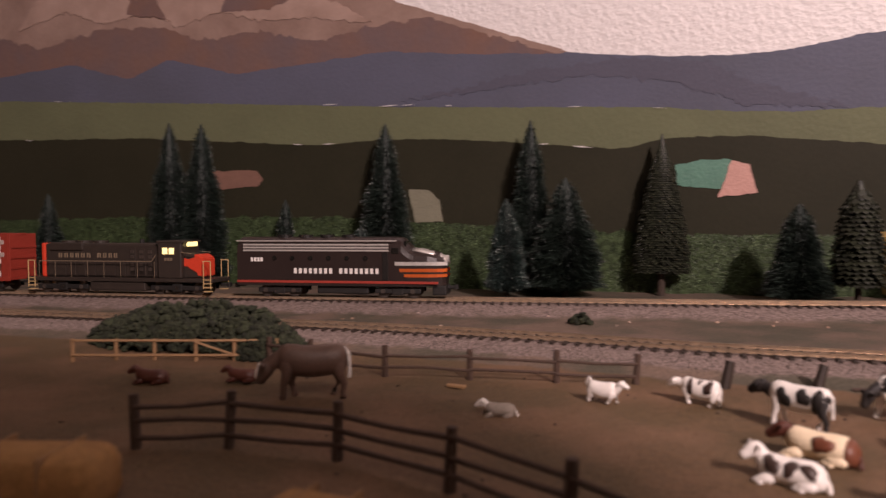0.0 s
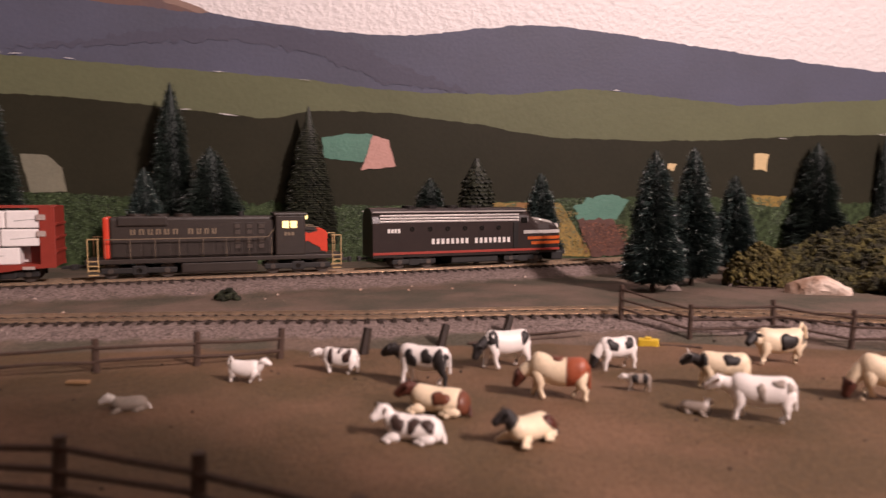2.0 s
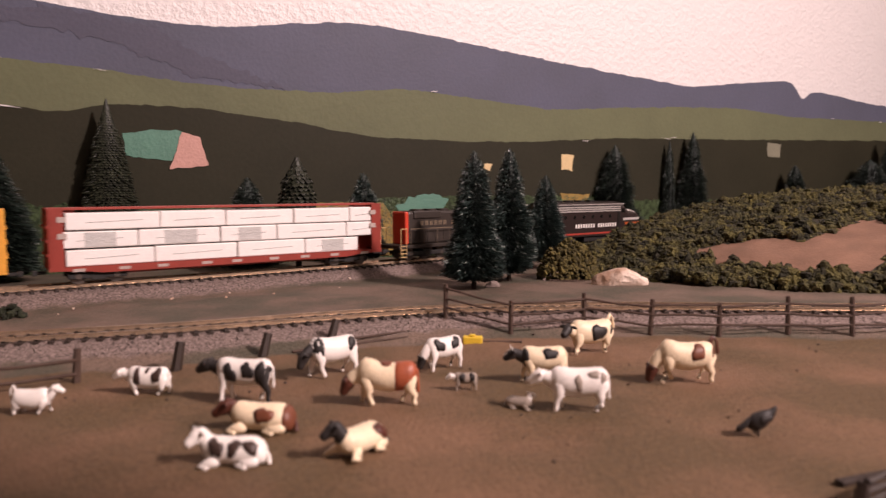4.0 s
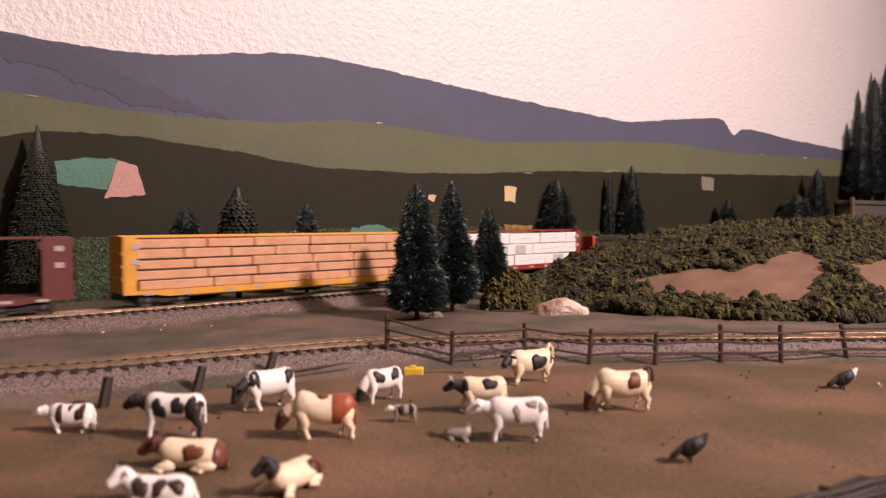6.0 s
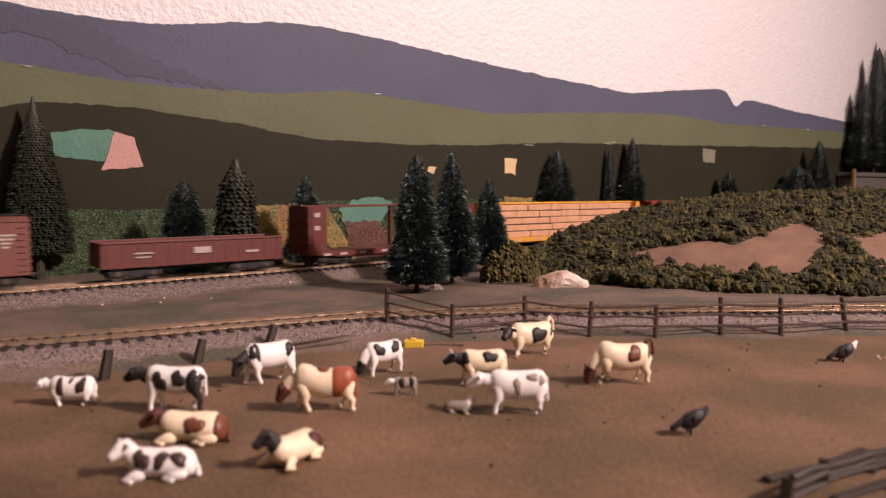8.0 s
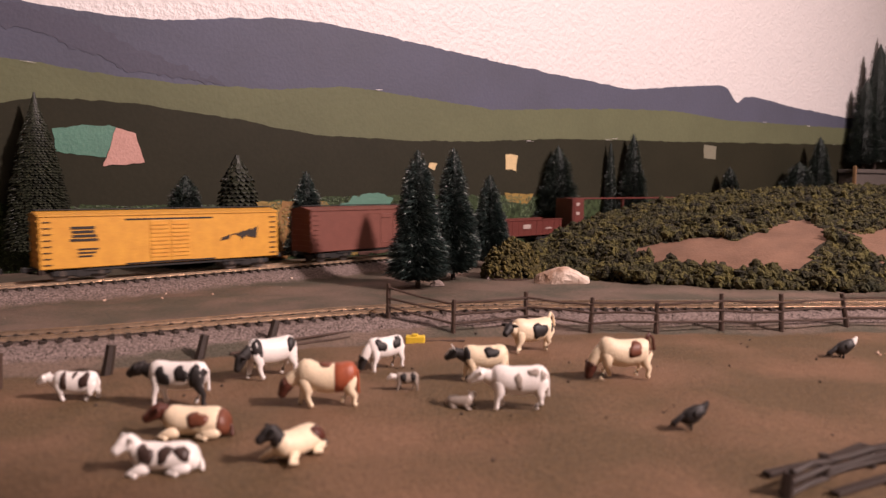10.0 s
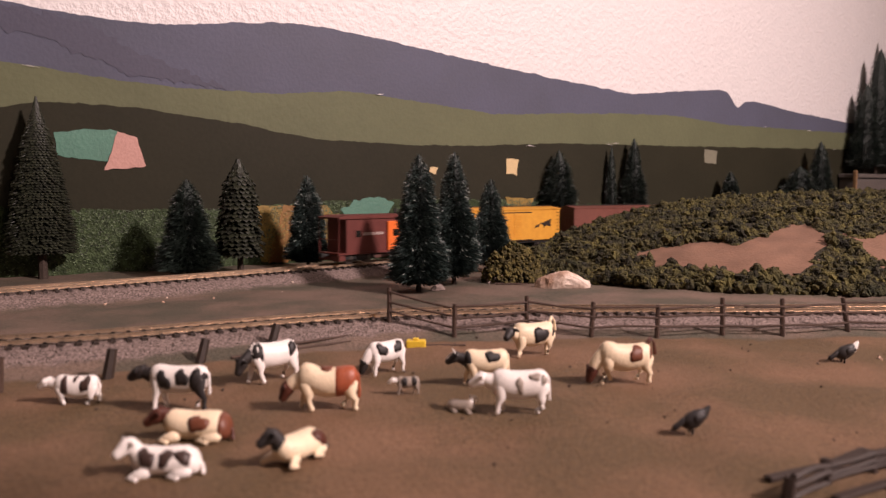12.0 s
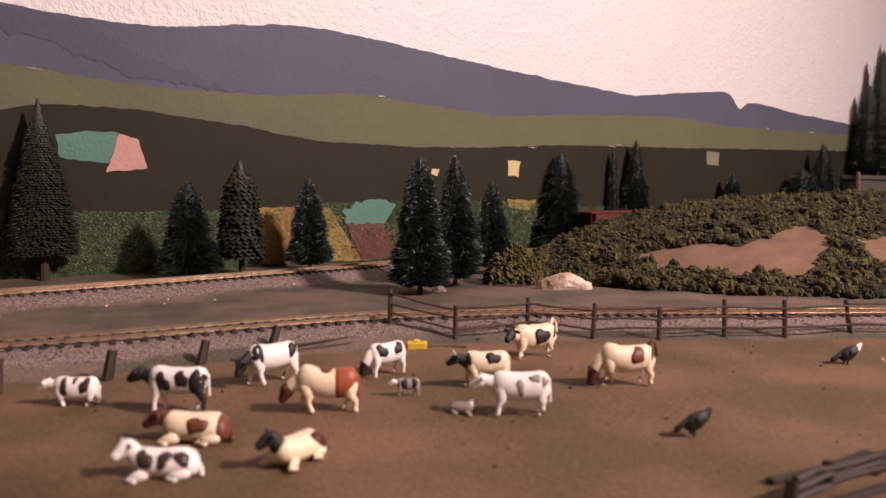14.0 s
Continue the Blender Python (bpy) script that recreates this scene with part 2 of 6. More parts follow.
def prism(bm, outline, y0, y1):
    """An outline in x and z, extruded along y."""
    a = [bm.verts.new((x, y0, z)) for x, z in outline]
    b = [bm.verts.new((x, y1, z)) for x, z in outline]
    bm.faces.new(a)
    bm.faces.new(b[::-1])
    n = len(a)
    for k in range(n):
        bm.faces.new((a[k], b[k], b[(k + 1) % n], a[(k + 1) % n]))
    bmesh.ops.recalc_face_normals(bm, faces=bm.faces)
    return bm


def catmull(ctrl, n=24):
    p = np.array(ctrl, float)
    q = np.vstack([2 * p[0] - p[1], p, 2 * p[-1] - p[-2]])
    out = []
    for i in range(1, len(q) - 2):
        for k in range(n):
            u = k / n
            a, b, c, d = q[i - 1], q[i], q[i + 1], q[i + 2]
            out.append(0.5 * (2 * b + (c - a) * u + (2 * a - 5 * b + 4 * c - d) * u * u + (3 * b - a - 3 * c + d) * u ** 3))
    out.append(q[-2])
    return np.array(out)


class Line:
    """A track's centre line in plan, by arc length."""

    def __init__(self, ctrl):
        self.pts = catmull(ctrl)
        self.s = np.r_[0, np.cumsum(np.linalg.norm(np.diff(self.pts, axis=0), axis=1))]

    def at(self, s):
        return np.array([np.interp(s, self.s, self.pts[:, 0]), np.interp(s, self.s, self.pts[:, 1])])

    def side(self, s):
        d = self.at(s + 0.004) - self.at(s - 0.004)
        d /= np.linalg.norm(d)
        return d, np.array([-d[1], d[0]])

    def offset(self, X, Y):
        """Signed distance from the line of many points, positive on its left."""
        P = np.stack([X, Y], -1)
        best = np.full(X.shape, 9.0)
        sign = np.ones(X.shape)
        for a, b in zip(self.pts[:-1:3], self.pts[3::3]):
            ab = b - a
            u = np.clip(((P - a) @ ab) / (ab @ ab), 0, 1)
            dv = P - (a + u[..., None] * ab)
            d = np.hypot(dv[..., 0], dv[..., 1])
            w = d < best
            best = np.where(w, d, best)
            sign = np.where(w, np.sign(ab[0] * dv[..., 1] - ab[1] * dv[..., 0]), sign)
        return best * sign


BACK = Line([(-3.2, .42), (-2.2, .46), (-1.2, .51), (-.6, .536), (-.3, .556), (-.1, .578), (.1, .603), (.3, .640), (.45, .683), (.6, .716),
             (.75, .728), (.95, .730), (1.15, .720), (1.38, .65), (1.56, .50), (1.66, .28), (1.70, 0.0), (1.71, -.5), (1.71, -1.5)])
FRONT = Line([(-3.2, .36), (-2.0, .40), (-1.2, .435), (-.6, .452), (-.3, .452), (-.17, .448), (-.05, .434), (.04, .419), (.12, .414), (.2, .403),
              (.29, .369), (.345, .340), (.41, .302), (.50, .254), (.62, .185), (.76, .08), (.88, -.08), (.95, -.3)])
BACK_BED, FRONT_BED, RAIL = 0.0154, 0.0084, 0.0036
WALL_Y = 0.78
ROOM = (-3.4, 2.3, -2.6, 1.75, -0.95)
EDGE_Y = [-.4, 0, .18, .27, .323, .367, .43, .52, .6, .65, .8]
EDGE_X = [1.1, .95, .75, .62, .545, .5, .453, .41, .44, .47, .5]


def smooth(a, b, x):
    u = np.clip((x - a) / (b - a), 0, 1)
    return u * u * (3 - 2 * u)


def terrain(X, Y):
    """Height of the layout and its zone weights (ballast, soil)."""
    X, Y = np.asarray(X, float), np.asarray(Y, float)
    f, b = FRONT.offset(X, Y), BACK.offset(X, Y)
    z = FRONT_BED * smooth(-.045, -.014, f) - .002 * smooth(.013, .026, f)
    z = z + (BACK_BED - .0064) * smooth(-.034, -.013, b) - .009 * smooth(.015, .035, b)
    d = X - np.interp(Y, EDGE_Y, EDGE_X)
    hill = .078 * (1 - np.exp(-np.maximum(d, 0) / .18)) * (1 - smooth(-.105, -.03, b)) * smooth(.012, .06, f)
    z = np.where(d > 0, z + hill, z)
    ballast = np.maximum(smooth(-.040, -.024, f) * (1 - smooth(.012, .02, f)), smooth(-.045, -.015, b) * (1 - smooth(.014, .02, b)))
    return z, ballast, smooth(-.06, -.035, f)


def ground_z(x, y):
    return float(terrain([x], [y])[0][0])


# ---------------------------------------------------------------- room and layout
def room():
    x0, x1, y0, top, low = ROOM
    t = 0.08
    wall = part("wall_north", boxes((x0, x1, WALL_Y, WALL_Y + t, low, top)), M["plaster"])
    tagged(wall, "white textured wall with a painted mountain mural", "wall", kind="structure")
    for name, spec in (("wall_south", (x0, x1, y0 - t, y0, low, top)), ("wall_west", (x0 - t, x0, y0 - t, WALL_Y + t, low, top)), ("wall_east", (x1, x1 + t, y0 - t, WALL_Y + t, low, top))):
        tagged(part(name, boxes(spec), M["room_wall"]), "plain cream painted room wall", "wall", kind="structure")
    # low wall out of view, added to block the bulb from the near left pasture
    tagged(part("shade_wall", boxes((-1.6, .355, -.22, -.19, low, .462)), M["room_wall"]), "plain low unseen wall added behind the viewing place to shade the left pasture", "wall", kind="structure")
    tagged(part("ceiling", boxes((x0 - t, x1 + t, y0 - t, WALL_Y + t, top, top + t)), M["room_wall"]), "plain cream ceiling", "ceiling", kind="structure")
    tagged(part("floor", boxes((x0 - t, x1 + t, y0 - t, WALL_Y + t, low - t, low)), M["carpet"]), "brown carpeted floor", "floor", kind="structure")
    return wall


def mural_band(wall, name, heights, low, depth, material, label, rough=0.0015, step=0.004, x0=-1.6, x1=1.75, smooth_line=True):
    """A painted band: an outline over a few heights, with a brushed edge, a thin coat proud of the wall."""
    xs = np.arange(x0, x1, step)
    hx, hz = [h[0] for h in heights], [h[1] for h in heights]
    zs = np.interp(xs, hx, hz)
    if smooth_line:
        k = np.ones(5) / 5
        zs = np.convolve(np.pad(zs, 2, mode="edge"), k, mode="valid")
    bm = bmesh.new()
    y = WALL_Y - depth
    prev = None
    for x, z in zip(xs, zs):
        z += rough * (noise.noise((x * 60, depth * 900, 0)) + 0.7 * noise.noise((x * 260, depth * 900, 3)))
        cur = (bm.verts.new((x, y, max(z, low + .0005))), bm.verts.new((x, y, low)), bm.verts.new((x, WALL_Y + .001, max(z, low + .0005))))
        if prev:
            bm.faces.new((prev[0], prev[1], cur[1], cur[0]))
            bm.faces.new((prev[2], prev[0], cur[0], cur[2]))
        prev = cur
    bmesh.ops.recalc_face_normals(bm, faces=bm.faces)
    return part(name, bm, material, wall, label)


def mural_patch(wall, name, corners, depth, material, label, wob=0.0016):
    """A patch of paint with a brushed, uneven outline."""
    bm = bmesh.new()
    pts = []
    n = len(corners)
    for i in range(n):
        a, b = Vector(corners[i]), Vector(corners[(i + 1) % n])
        m = max(4, int((b - a).length / .003))
        for k in range(m):
            p = a.lerp(b, k / m)
            pts.append((p.x + wob * noise.noise((p.x * 130, p.y * 130, 1)), p.y + wob * noise.noise((p.x * 130, p.y * 130, 7))))
    prism(bm, pts, WALL_Y - depth, WALL_Y + .001)
    return part(name, bm, material, wall, label)


def flecks(wall, name, x0, x1, top, low, count, size, material, seed, depth=.004):
    """Short paint dabs scattered over a band."""
    rnd = random.Random(seed)
    bm = bmesh.new()
    for _ in range(count):
        x = rnd.uniform(x0, x1)
        zt = np.interp(x, [h[0] for h in top], [h[1] for h in top])
        z = low + (zt - low) * rnd.random() ** 0.7
        if noise.noise((x * 16, z * 16, seed)) < -0.22:
            continue
        a, s = rnd.uniform(-1.2, 1.2), size * rnd.uniform(.4, 1.3)
        c, d = math.cos(a) * s, math.sin(a) * s
        w = .35
        y = WALL_Y - depth - rnd.random() * .0006
        vs = [bm.verts.new((x + u, y, z + v)) for u, v in ((-c, -d), (d * w, -c * w), (c, d), (-d * w, c * w))]
        bm.faces.new(vs if rnd.random() < 2 else vs[::-1])
    return tagged(part(name, bm, material, wall), kind="stuff")


def mural(wall):
    mural_band(wall, "painted_mountain", [(-1.6, .30), (-1.3, .40), (-.871, .47), (-.62, .46), (-.512, .41), (-.293, .348), (-.177, .306), (-.081, .272), (-.03, .255), (1.8, .2)], .10, .0006, M["peach"], "peach-brown painted mountain")
    mural_band(wall, "painted_foothill", [(-1.6, .30), (-.875, .345), (-.8, .325), (-.7, .345), (-.6, .338), (-.55, .318), (-.47, .325), (-.389, .306), (-.315, .318), (-.25, .325), (-.2, .307), (-.1, .272), (0, .25), (1.8, .2)], .10, .0011, M["rust"], "red-brown painted foothills", rough=.006)
    mural_patch(wall, "painted_snowfield", [(-.84, .352), (-.78, .425), (-.70, .46), (-.60, .455), (-.52, .40), (-.44, .372), (-.36, .35), (-.315, .322), (-.40, .335), (-.47, .338), (-.52, .352), (-.585, .338), (-.62, .362), (-.70, .350), (-.76, .372)], .0014, M["pale_peach"], "pale peach brushwork on the mountain", .004)
    mural_patch(wall, "painted_ridge", [(-.52, .352), (-.50, .40), (-.47, .43), (-.46, .39), (-.42, .362), (-.45, .35)], .0018, M["rust"], "brown ridge stroke", .003)
    mural_patch(wall, "painted_ridge", [(-.66, .36), (-.65, .41), (-.62, .43), (-.625, .39), (-.60, .35)], .0018, M["rust"], "brown ridge stroke", .003)
    mural_band(wall, "painted_blue_hill", [(-1.6, .28), (-.875, .29), (-.75, .30), (-.66, .275), (-.597, .298), (-.5, .272), (-.389, .28), (-.3, .288), (-.2, .277), (-.081, .271), (0, .262), (.072, .258), (.142, .259), (.19, .268), (.244, .275),
                                              (.31, .277), (.368, .273), (.479, .262), (.616, .251), (.72, .243), (.801, .238), (.913, .25), (1.005, .26), (1.024, .258), (1.05, .233), (1.057, .231), (1.065, .240), (1.077, .246), (1.10, .247), (1.198, .237), (1.38, .226), (1.8, .22)],
               .10, .0016, M["purple"], "slate-purple painted hills")
    mural_patch(wall, "painted_hill_shade", [(-.28, .226), (-.12, .255), (-.02, .262), (.06, .252), (.10, .232), (.17, .206), (.20, .198), (.10, .204), (.03, .232), (-.06, .246)], .0021, M["violet"], "darker slate brush stroke", .006)
    mural_band(wall, "painted_meadow", [(-1.6, .27), (-.878, .257), (-.515, .236), (-.287, .221), (.004, .207), (.082, .199), (.152, .196), (.243, .197), (.338, .207), (.462, .199), (.55, .192), (.66, .2), (.778, .207), (.902, .211), (1.027, .203), (1.412, .206), (1.8, .2)],
               .08, .0024, M["green"], "moss-green painted meadow")
    mural_band(wall, "painted_wood", [(-1.6, .21), (-.88, .202), (-.644, .197), (-.39, .179), (-.3, .183), (-.204, .18), (-.026, .163), (.021, .173), (.108, .173), (.15, .168), (.217, .161), (.295, .149), (.4, .147), (.523, .149), (.64, .157), (.734, .16), (.904, .163), (1.414, .175), (1.8, .18)],
               -.02, .0030, M["dark"], "dark olive painted woodland")
    low = [(-1.6, .09), (-.884, .09), (-.603, .092), (-.361, .091), (-.184, .08), (.034, .070), (.11, .069), (.2, .07), (.322, .078), (.397, .08), (.589, .078), (.783, .068), (1.049, .072), (1.422, .084), (1.8, .09)]
    mural_band(wall, "painted_undergrowth", low, -.02, .0035, M["dabs"], "dabbed dark green undergrowth", rough=.005)
    flecks(wall, "paint_flecks", -1.2, .47, low, .004, 26000, .0014, M["fleck"], 3)
    flecks(wall, "paint_flecks", .52, 1.5, low, .02, 9000, .0020, M["fleck"], 5)
    woods = [(-.88, .202), (-.644, .197), (-.39, .179), (-.204, .18), (-.026, .163), (.021, .173), (.108, .173), (.217, .161), (.295, .149), (.523, .149), (.734, .16), (.904, .163), (1.414, .175)]
    meadow = [(-.878, .257), (-.515, .236), (-.287, .221), (.004, .207), (.152, .196), (.243, .197), (.338, .207), (.462, .199), (.55, .192), (.778, .207), (1.027, .203), (1.412, .206)]
    for line, seed in ((woods, 31), (meadow, 47)):
        rnd = random.Random(seed)
        bm = bmesh.new()
        for _ in range(10):
            x = rnd.uniform(-.85, 1.35)
            z = np.interp(x, [h[0] for h in line], [h[1] for h in line]) + rnd.uniform(-.001, .0022)
            s, w = rnd.uniform(.003, .014), rnd.uniform(.0002, .0006)
            tilt = rnd.uniform(-.12, .05)
            bm.faces.new([bm.verts.new((x + u, WALL_Y - .0042, z + u * tilt + v)) for u, v in ((-s, 0), (-s * .2, -w), (s, 0), (s * .1, w))])
        tagged(part("bare_scratch", bm, M["plaster"], wall, "pale bare scratch between paint bands"), kind="stuff")
    P = mural_patch
    P(wall, "painted_field", [(.030, .144), (.055, .149), (.0865, .1485), (.0755, .118), (.033, .122)], .0036, M["teal"], "teal painted patch")
    P(wall, "painted_field", [(.086, .148), (.104, .143), (.111, .113), (.073, .109)], .0042, M["pink"], "pink painted patch")
    P(wall, "painted_field", [(-.535, .151), (-.472, .150), (-.462, .140), (-.468, .131), (-.525, .127)], .0036, M["mauve"], "dull rose painted patch")
    P(wall, "painted_field", [(-.270, .123), (-.245, .122), (-.232, .110), (-.228, .085), (-.262, .084)], .0042, M["stone_grey"], "grey-green painted patch")
    P(wall, "painted_field", [(.567, .134), (.587, .133), (.584, .112), (.566, .114)], .0036, M["cream"], "cream painted patch")
    P(wall, "painted_field", [(.968, .160), (1.0, .159), (.999, .137), (.97, .138)], .0036, M["stone_grey"], "grey painted patch")
    P(wall, "painted_field", [(.447, .120), (.459, .120), (.456, .111), (.446, .114)], .0036, M["cream"], "small cream painted patch")
    P(wall, "painted_field", [(.565, .081), (.614, .080), (.604, .066), (.57, .070)], .0042, M["gold"], "straw-gold painted patch")
    P(wall, "painted_field", [(.226, .073), (.308, .072), (.322, .050), (.351, .008), (.228, .010)], .0040, M["gold"], "gold painted field")
    flecks(wall, "paint_flecks", .335, .395, [(.33, .050), (.4, .045)], .010, 700, .0014, M["fleck_rust"], 9, .0056)
    P(wall, "painted_field", [(.255, .073), (.276, .073), (.259, .008), (.237, .008)], .0046, M["orange"], "ochre painted strip")
    P(wall, "painted_field", [(.326, .067), (.345, .079), (.375, .082), (.395, .074), (.38, .052), (.329, .053)], .0046, M["teal"], "teal painted bush", .004)
    P(wall, "painted_field", [(.329, .053), (.374, .053), (.400, .010), (.351, .007)], .0050, M["redbrown"], "red-brown painted bank", .004)
    flecks(wall, "paint_flecks", .228, .33, [(.2, .072), (.35, .06)], .01, 900, .0018, M["fleck_gold"], 8, .0052)


def ground():
    xs = np.concatenate([np.arange(-3.35, -.9, .05), np.arange(-.9, 1.35, .0075), np.arange(1.35, 2.26, .05)])
    ys = np.concatenate([np.arange(-.16, .1, .03), np.arange(.1, WALL_Y, .0075), [WALL_Y]])
    X, Y = np.meshgrid(xs, ys)
    Z, bal, soil = terrain(X, Y)
    for i in range(Z.shape[0]):
        for j in range(0, Z.shape[1]):
            Z[i, j] += .0016 * noise.noise((X[i, j] * 22, Y[i, j] * 22, 0)) * (1 - bal[i, j]) + .0004 * noise.noise((X[i, j] * 160, Y[i, j] * 160, 5))
    nx = len(xs)
    verts = np.stack([X, Y, Z], -1).reshape(-1, 3)
    faces = [(i * nx + j, i * nx + j + 1, (i + 1) * nx + j + 1, (i + 1) * nx + j) for i in range(len(ys) - 1) for j in range(nx - 1)]
    me = bpy.data.meshes.new("ground")
    me.from_pydata(verts.tolist(), [], faces)
    for name, w in (("ballast", bal), ("soil", soil)):
        at = me.attributes.new(name, "FLOAT", "POINT")
        at.data.foreach_set("value", w.reshape(-1).astype(np.float32))
    me.polygons.foreach_set("use_smooth", [True] * len(me.polygons))
    m = bpy.data.materials.new("scenic_ground")
    m.use_nodes = True
    nt = m.node_tree
    b = nt.nodes["Principled BSDF"]
    b.inputs["Roughness"].default_value = .8
    tc = nt.nodes.new("ShaderNodeTexCoord")

    def nz(scale, detail=4):
        n = nt.nodes.new("ShaderNodeTexNoise")
        n.inputs["Scale"].default_value, n.inputs["Detail"].default_value = scale, detail
        nt.links.new(tc.outputs["Object"], n.inputs["Vector"])
        return n.outputs["Fac"]

    def ramp(fac, a, c, lo=.35, hi=.65):
        r = nt.nodes.new("ShaderNodeValToRGB")
        r.color_ramp.elements[0].position, r.color_ramp.elements[1].position = lo, hi
        r.color_ramp.elements[0].color, r.color_ramp.elements[1].color = (*a, 1), (*c, 1)
        nt.links.new(fac, r.inputs["Fac"])
        return r.outputs["Color"]

    def blend(fac, a, c, mode="MIX"):
        x = nt.nodes.new("ShaderNodeMix")
        x.data_type, x.blend_type = "RGBA", mode
        if isinstance(fac, float):
            x.inputs["Factor"].default_value = fac
        else:
            nt.links.new(fac, x.inputs["Factor"])
        nt.links.new(a, x.inputs["A"])
        nt.links.new(c, x.inputs["B"])
        return x.outputs["Result"]

    def zone(name):
        a = nt.nodes.new("ShaderNodeAttribute")
        a.attribute_name = name
        # ragged border
        ad = nt.nodes.new("ShaderNodeMath")
        ad.operation = "MULTIPLY_ADD"
        sub = nt.nodes.new("ShaderNodeMapRange")
        sub.inputs["To Min"].default_value, sub.inputs["To Max"].default_value = -.6, .6
        nt.links.new(nz(90, 5), sub.inputs["Value"])
        nt.links.new(sub.outputs["Result"], ad.inputs[0])
        ad.inputs[1].default_value = .7
        nt.links.new(a.outputs["Fac"], ad.inputs[2])
        cl = nt.nodes.new("ShaderNodeMapRange")
        cl.inputs["From Min"].default_value, cl.inputs["From Max"].default_value = .35, .65
        nt.links.new(ad.outputs[0], cl.inputs["Value"])
        return cl.outputs["Result"]

    pasture = blend(ramp(nz(14), (0, 0, 0), (1, 1, 1), .42, .62), ramp(nz(420), (.080, .050, .022), (.120, .073, .032)), ramp(nz(420), (.144, .079, .042), (.192, .107, .058)))
    pebbles = ramp(nz(700, 6), (.085, .062, .054), (.30, .225, .20), .38, .66)
    dirt = blend(ramp(nz(20), (0, 0, 0), (1, 1, 1), .4, .62), ramp(nz(500), (.055, .050, .032), (.095, .078, .054)), ramp(nz(500), (.125, .085, .062), (.185, .128, .096)))
    col = blend(zone("soil"), pasture, dirt)
    col = blend(zone("ballast"), col, pebbles)
    nt.links.new(col, b.inputs["Base Color"])
    bp = nt.nodes.new("ShaderNodeBump")
    bp.inputs["Strength"].default_value, bp.inputs["Distance"].default_value = .7, .0012
    nt.links.new(nz(650, 6), bp.inputs["Height"])
    nt.links.new(bp.outputs["Normal"], b.inputs["Normal"])
    me.materials.append(m)
    g = tagged(new("ground", me), "brown earth, pasture and grey ballast of the layout", "ground", kind="structure")
    tagged(part("layout_table", boxes((-3.36, 2.24, -.165, WALL_Y - .001, -.09, -.012)), M["table_edge"]), "plywood benchwork carrying the model layout", "table", kind="structure")
    return g


# ---------------------------------------------------------------- track
def track(name, line, bed, s0, s1, label, near):
    """Rails on ties along a line; the ties of the stretch "near" are pieces of their own."""
    t = thing(name, label, "railway track", kind="structure")
    for sgn in (-1, 1):
        bm = bmesh.new()
        prev = None
        for s in np.arange(s0, s1, .012):
            c = line.at(s)
            n = line.side(s)[1]
            z = bed + .0012
            prof = ((-.0009, 0), (.0009, 0), (.0009, .0005), (.0003, .0007), (.0003, .0017), (.0006, .0019), (.0006, .0024), (-.0006, .0024), (-.0006, .0019), (-.0003, .0017), (-.0003, .0007), (-.0009, .0005))
            ring = [bm.verts.new((*(c + n * (sgn * .00855 + u)), z + v)) for u, v in prof]
            if prev:
                for k in range(len(ring)):
                    bm.faces.new((prev[k], prev[(k + 1) % 12], ring[(k + 1) % 12], ring[k]))
            prev = ring
        bmesh.ops.recalc_face_normals(bm, faces=bm.faces)
        part("rail", bm, M["rail"], t, "dull nickel rail")
    tie = boxes((-.0013, .0013, -.0155, .0155, -.0006, .0013))
    for sx in (-1, 1):
        for sy in (-.0112, -.0060, .0060, .0112):
            box(tie, -.0009, .0009, sy - .0008, sy + .0008, .0013, .0020)
    first = part("tie", tie, M["tie"], t)
    rnd = random.Random(4)
    far = bmesh.new()
    used = False
    for s in np.arange(s0 + .01, s1, .0078):
        c = line.at(s)
        d = line.side(s)[0]
        m = Matrix.Translation((*c, bed)) @ Matrix.Rotation(math.atan2(d[1], d[0]) + rnd.uniform(-.03, .03), 4, "Z")
        if near[0] < c[0] < near[1]:
            if not used:
                first.matrix_local, used = m, True
                continue
            o = new("tie", first.data)
            o.parent = t
            o.matrix_local = m
        else:
            r = bmesh.ops.create_cube(far, size=1.0)
            bmesh.ops.transform(far, matrix=m @ Matrix.Diagonal((.0026, .031, .002, 1)), verts=r["verts"])
    tagged(part("tie_row", far, M["tie"], t), kind="stuff")
    return t


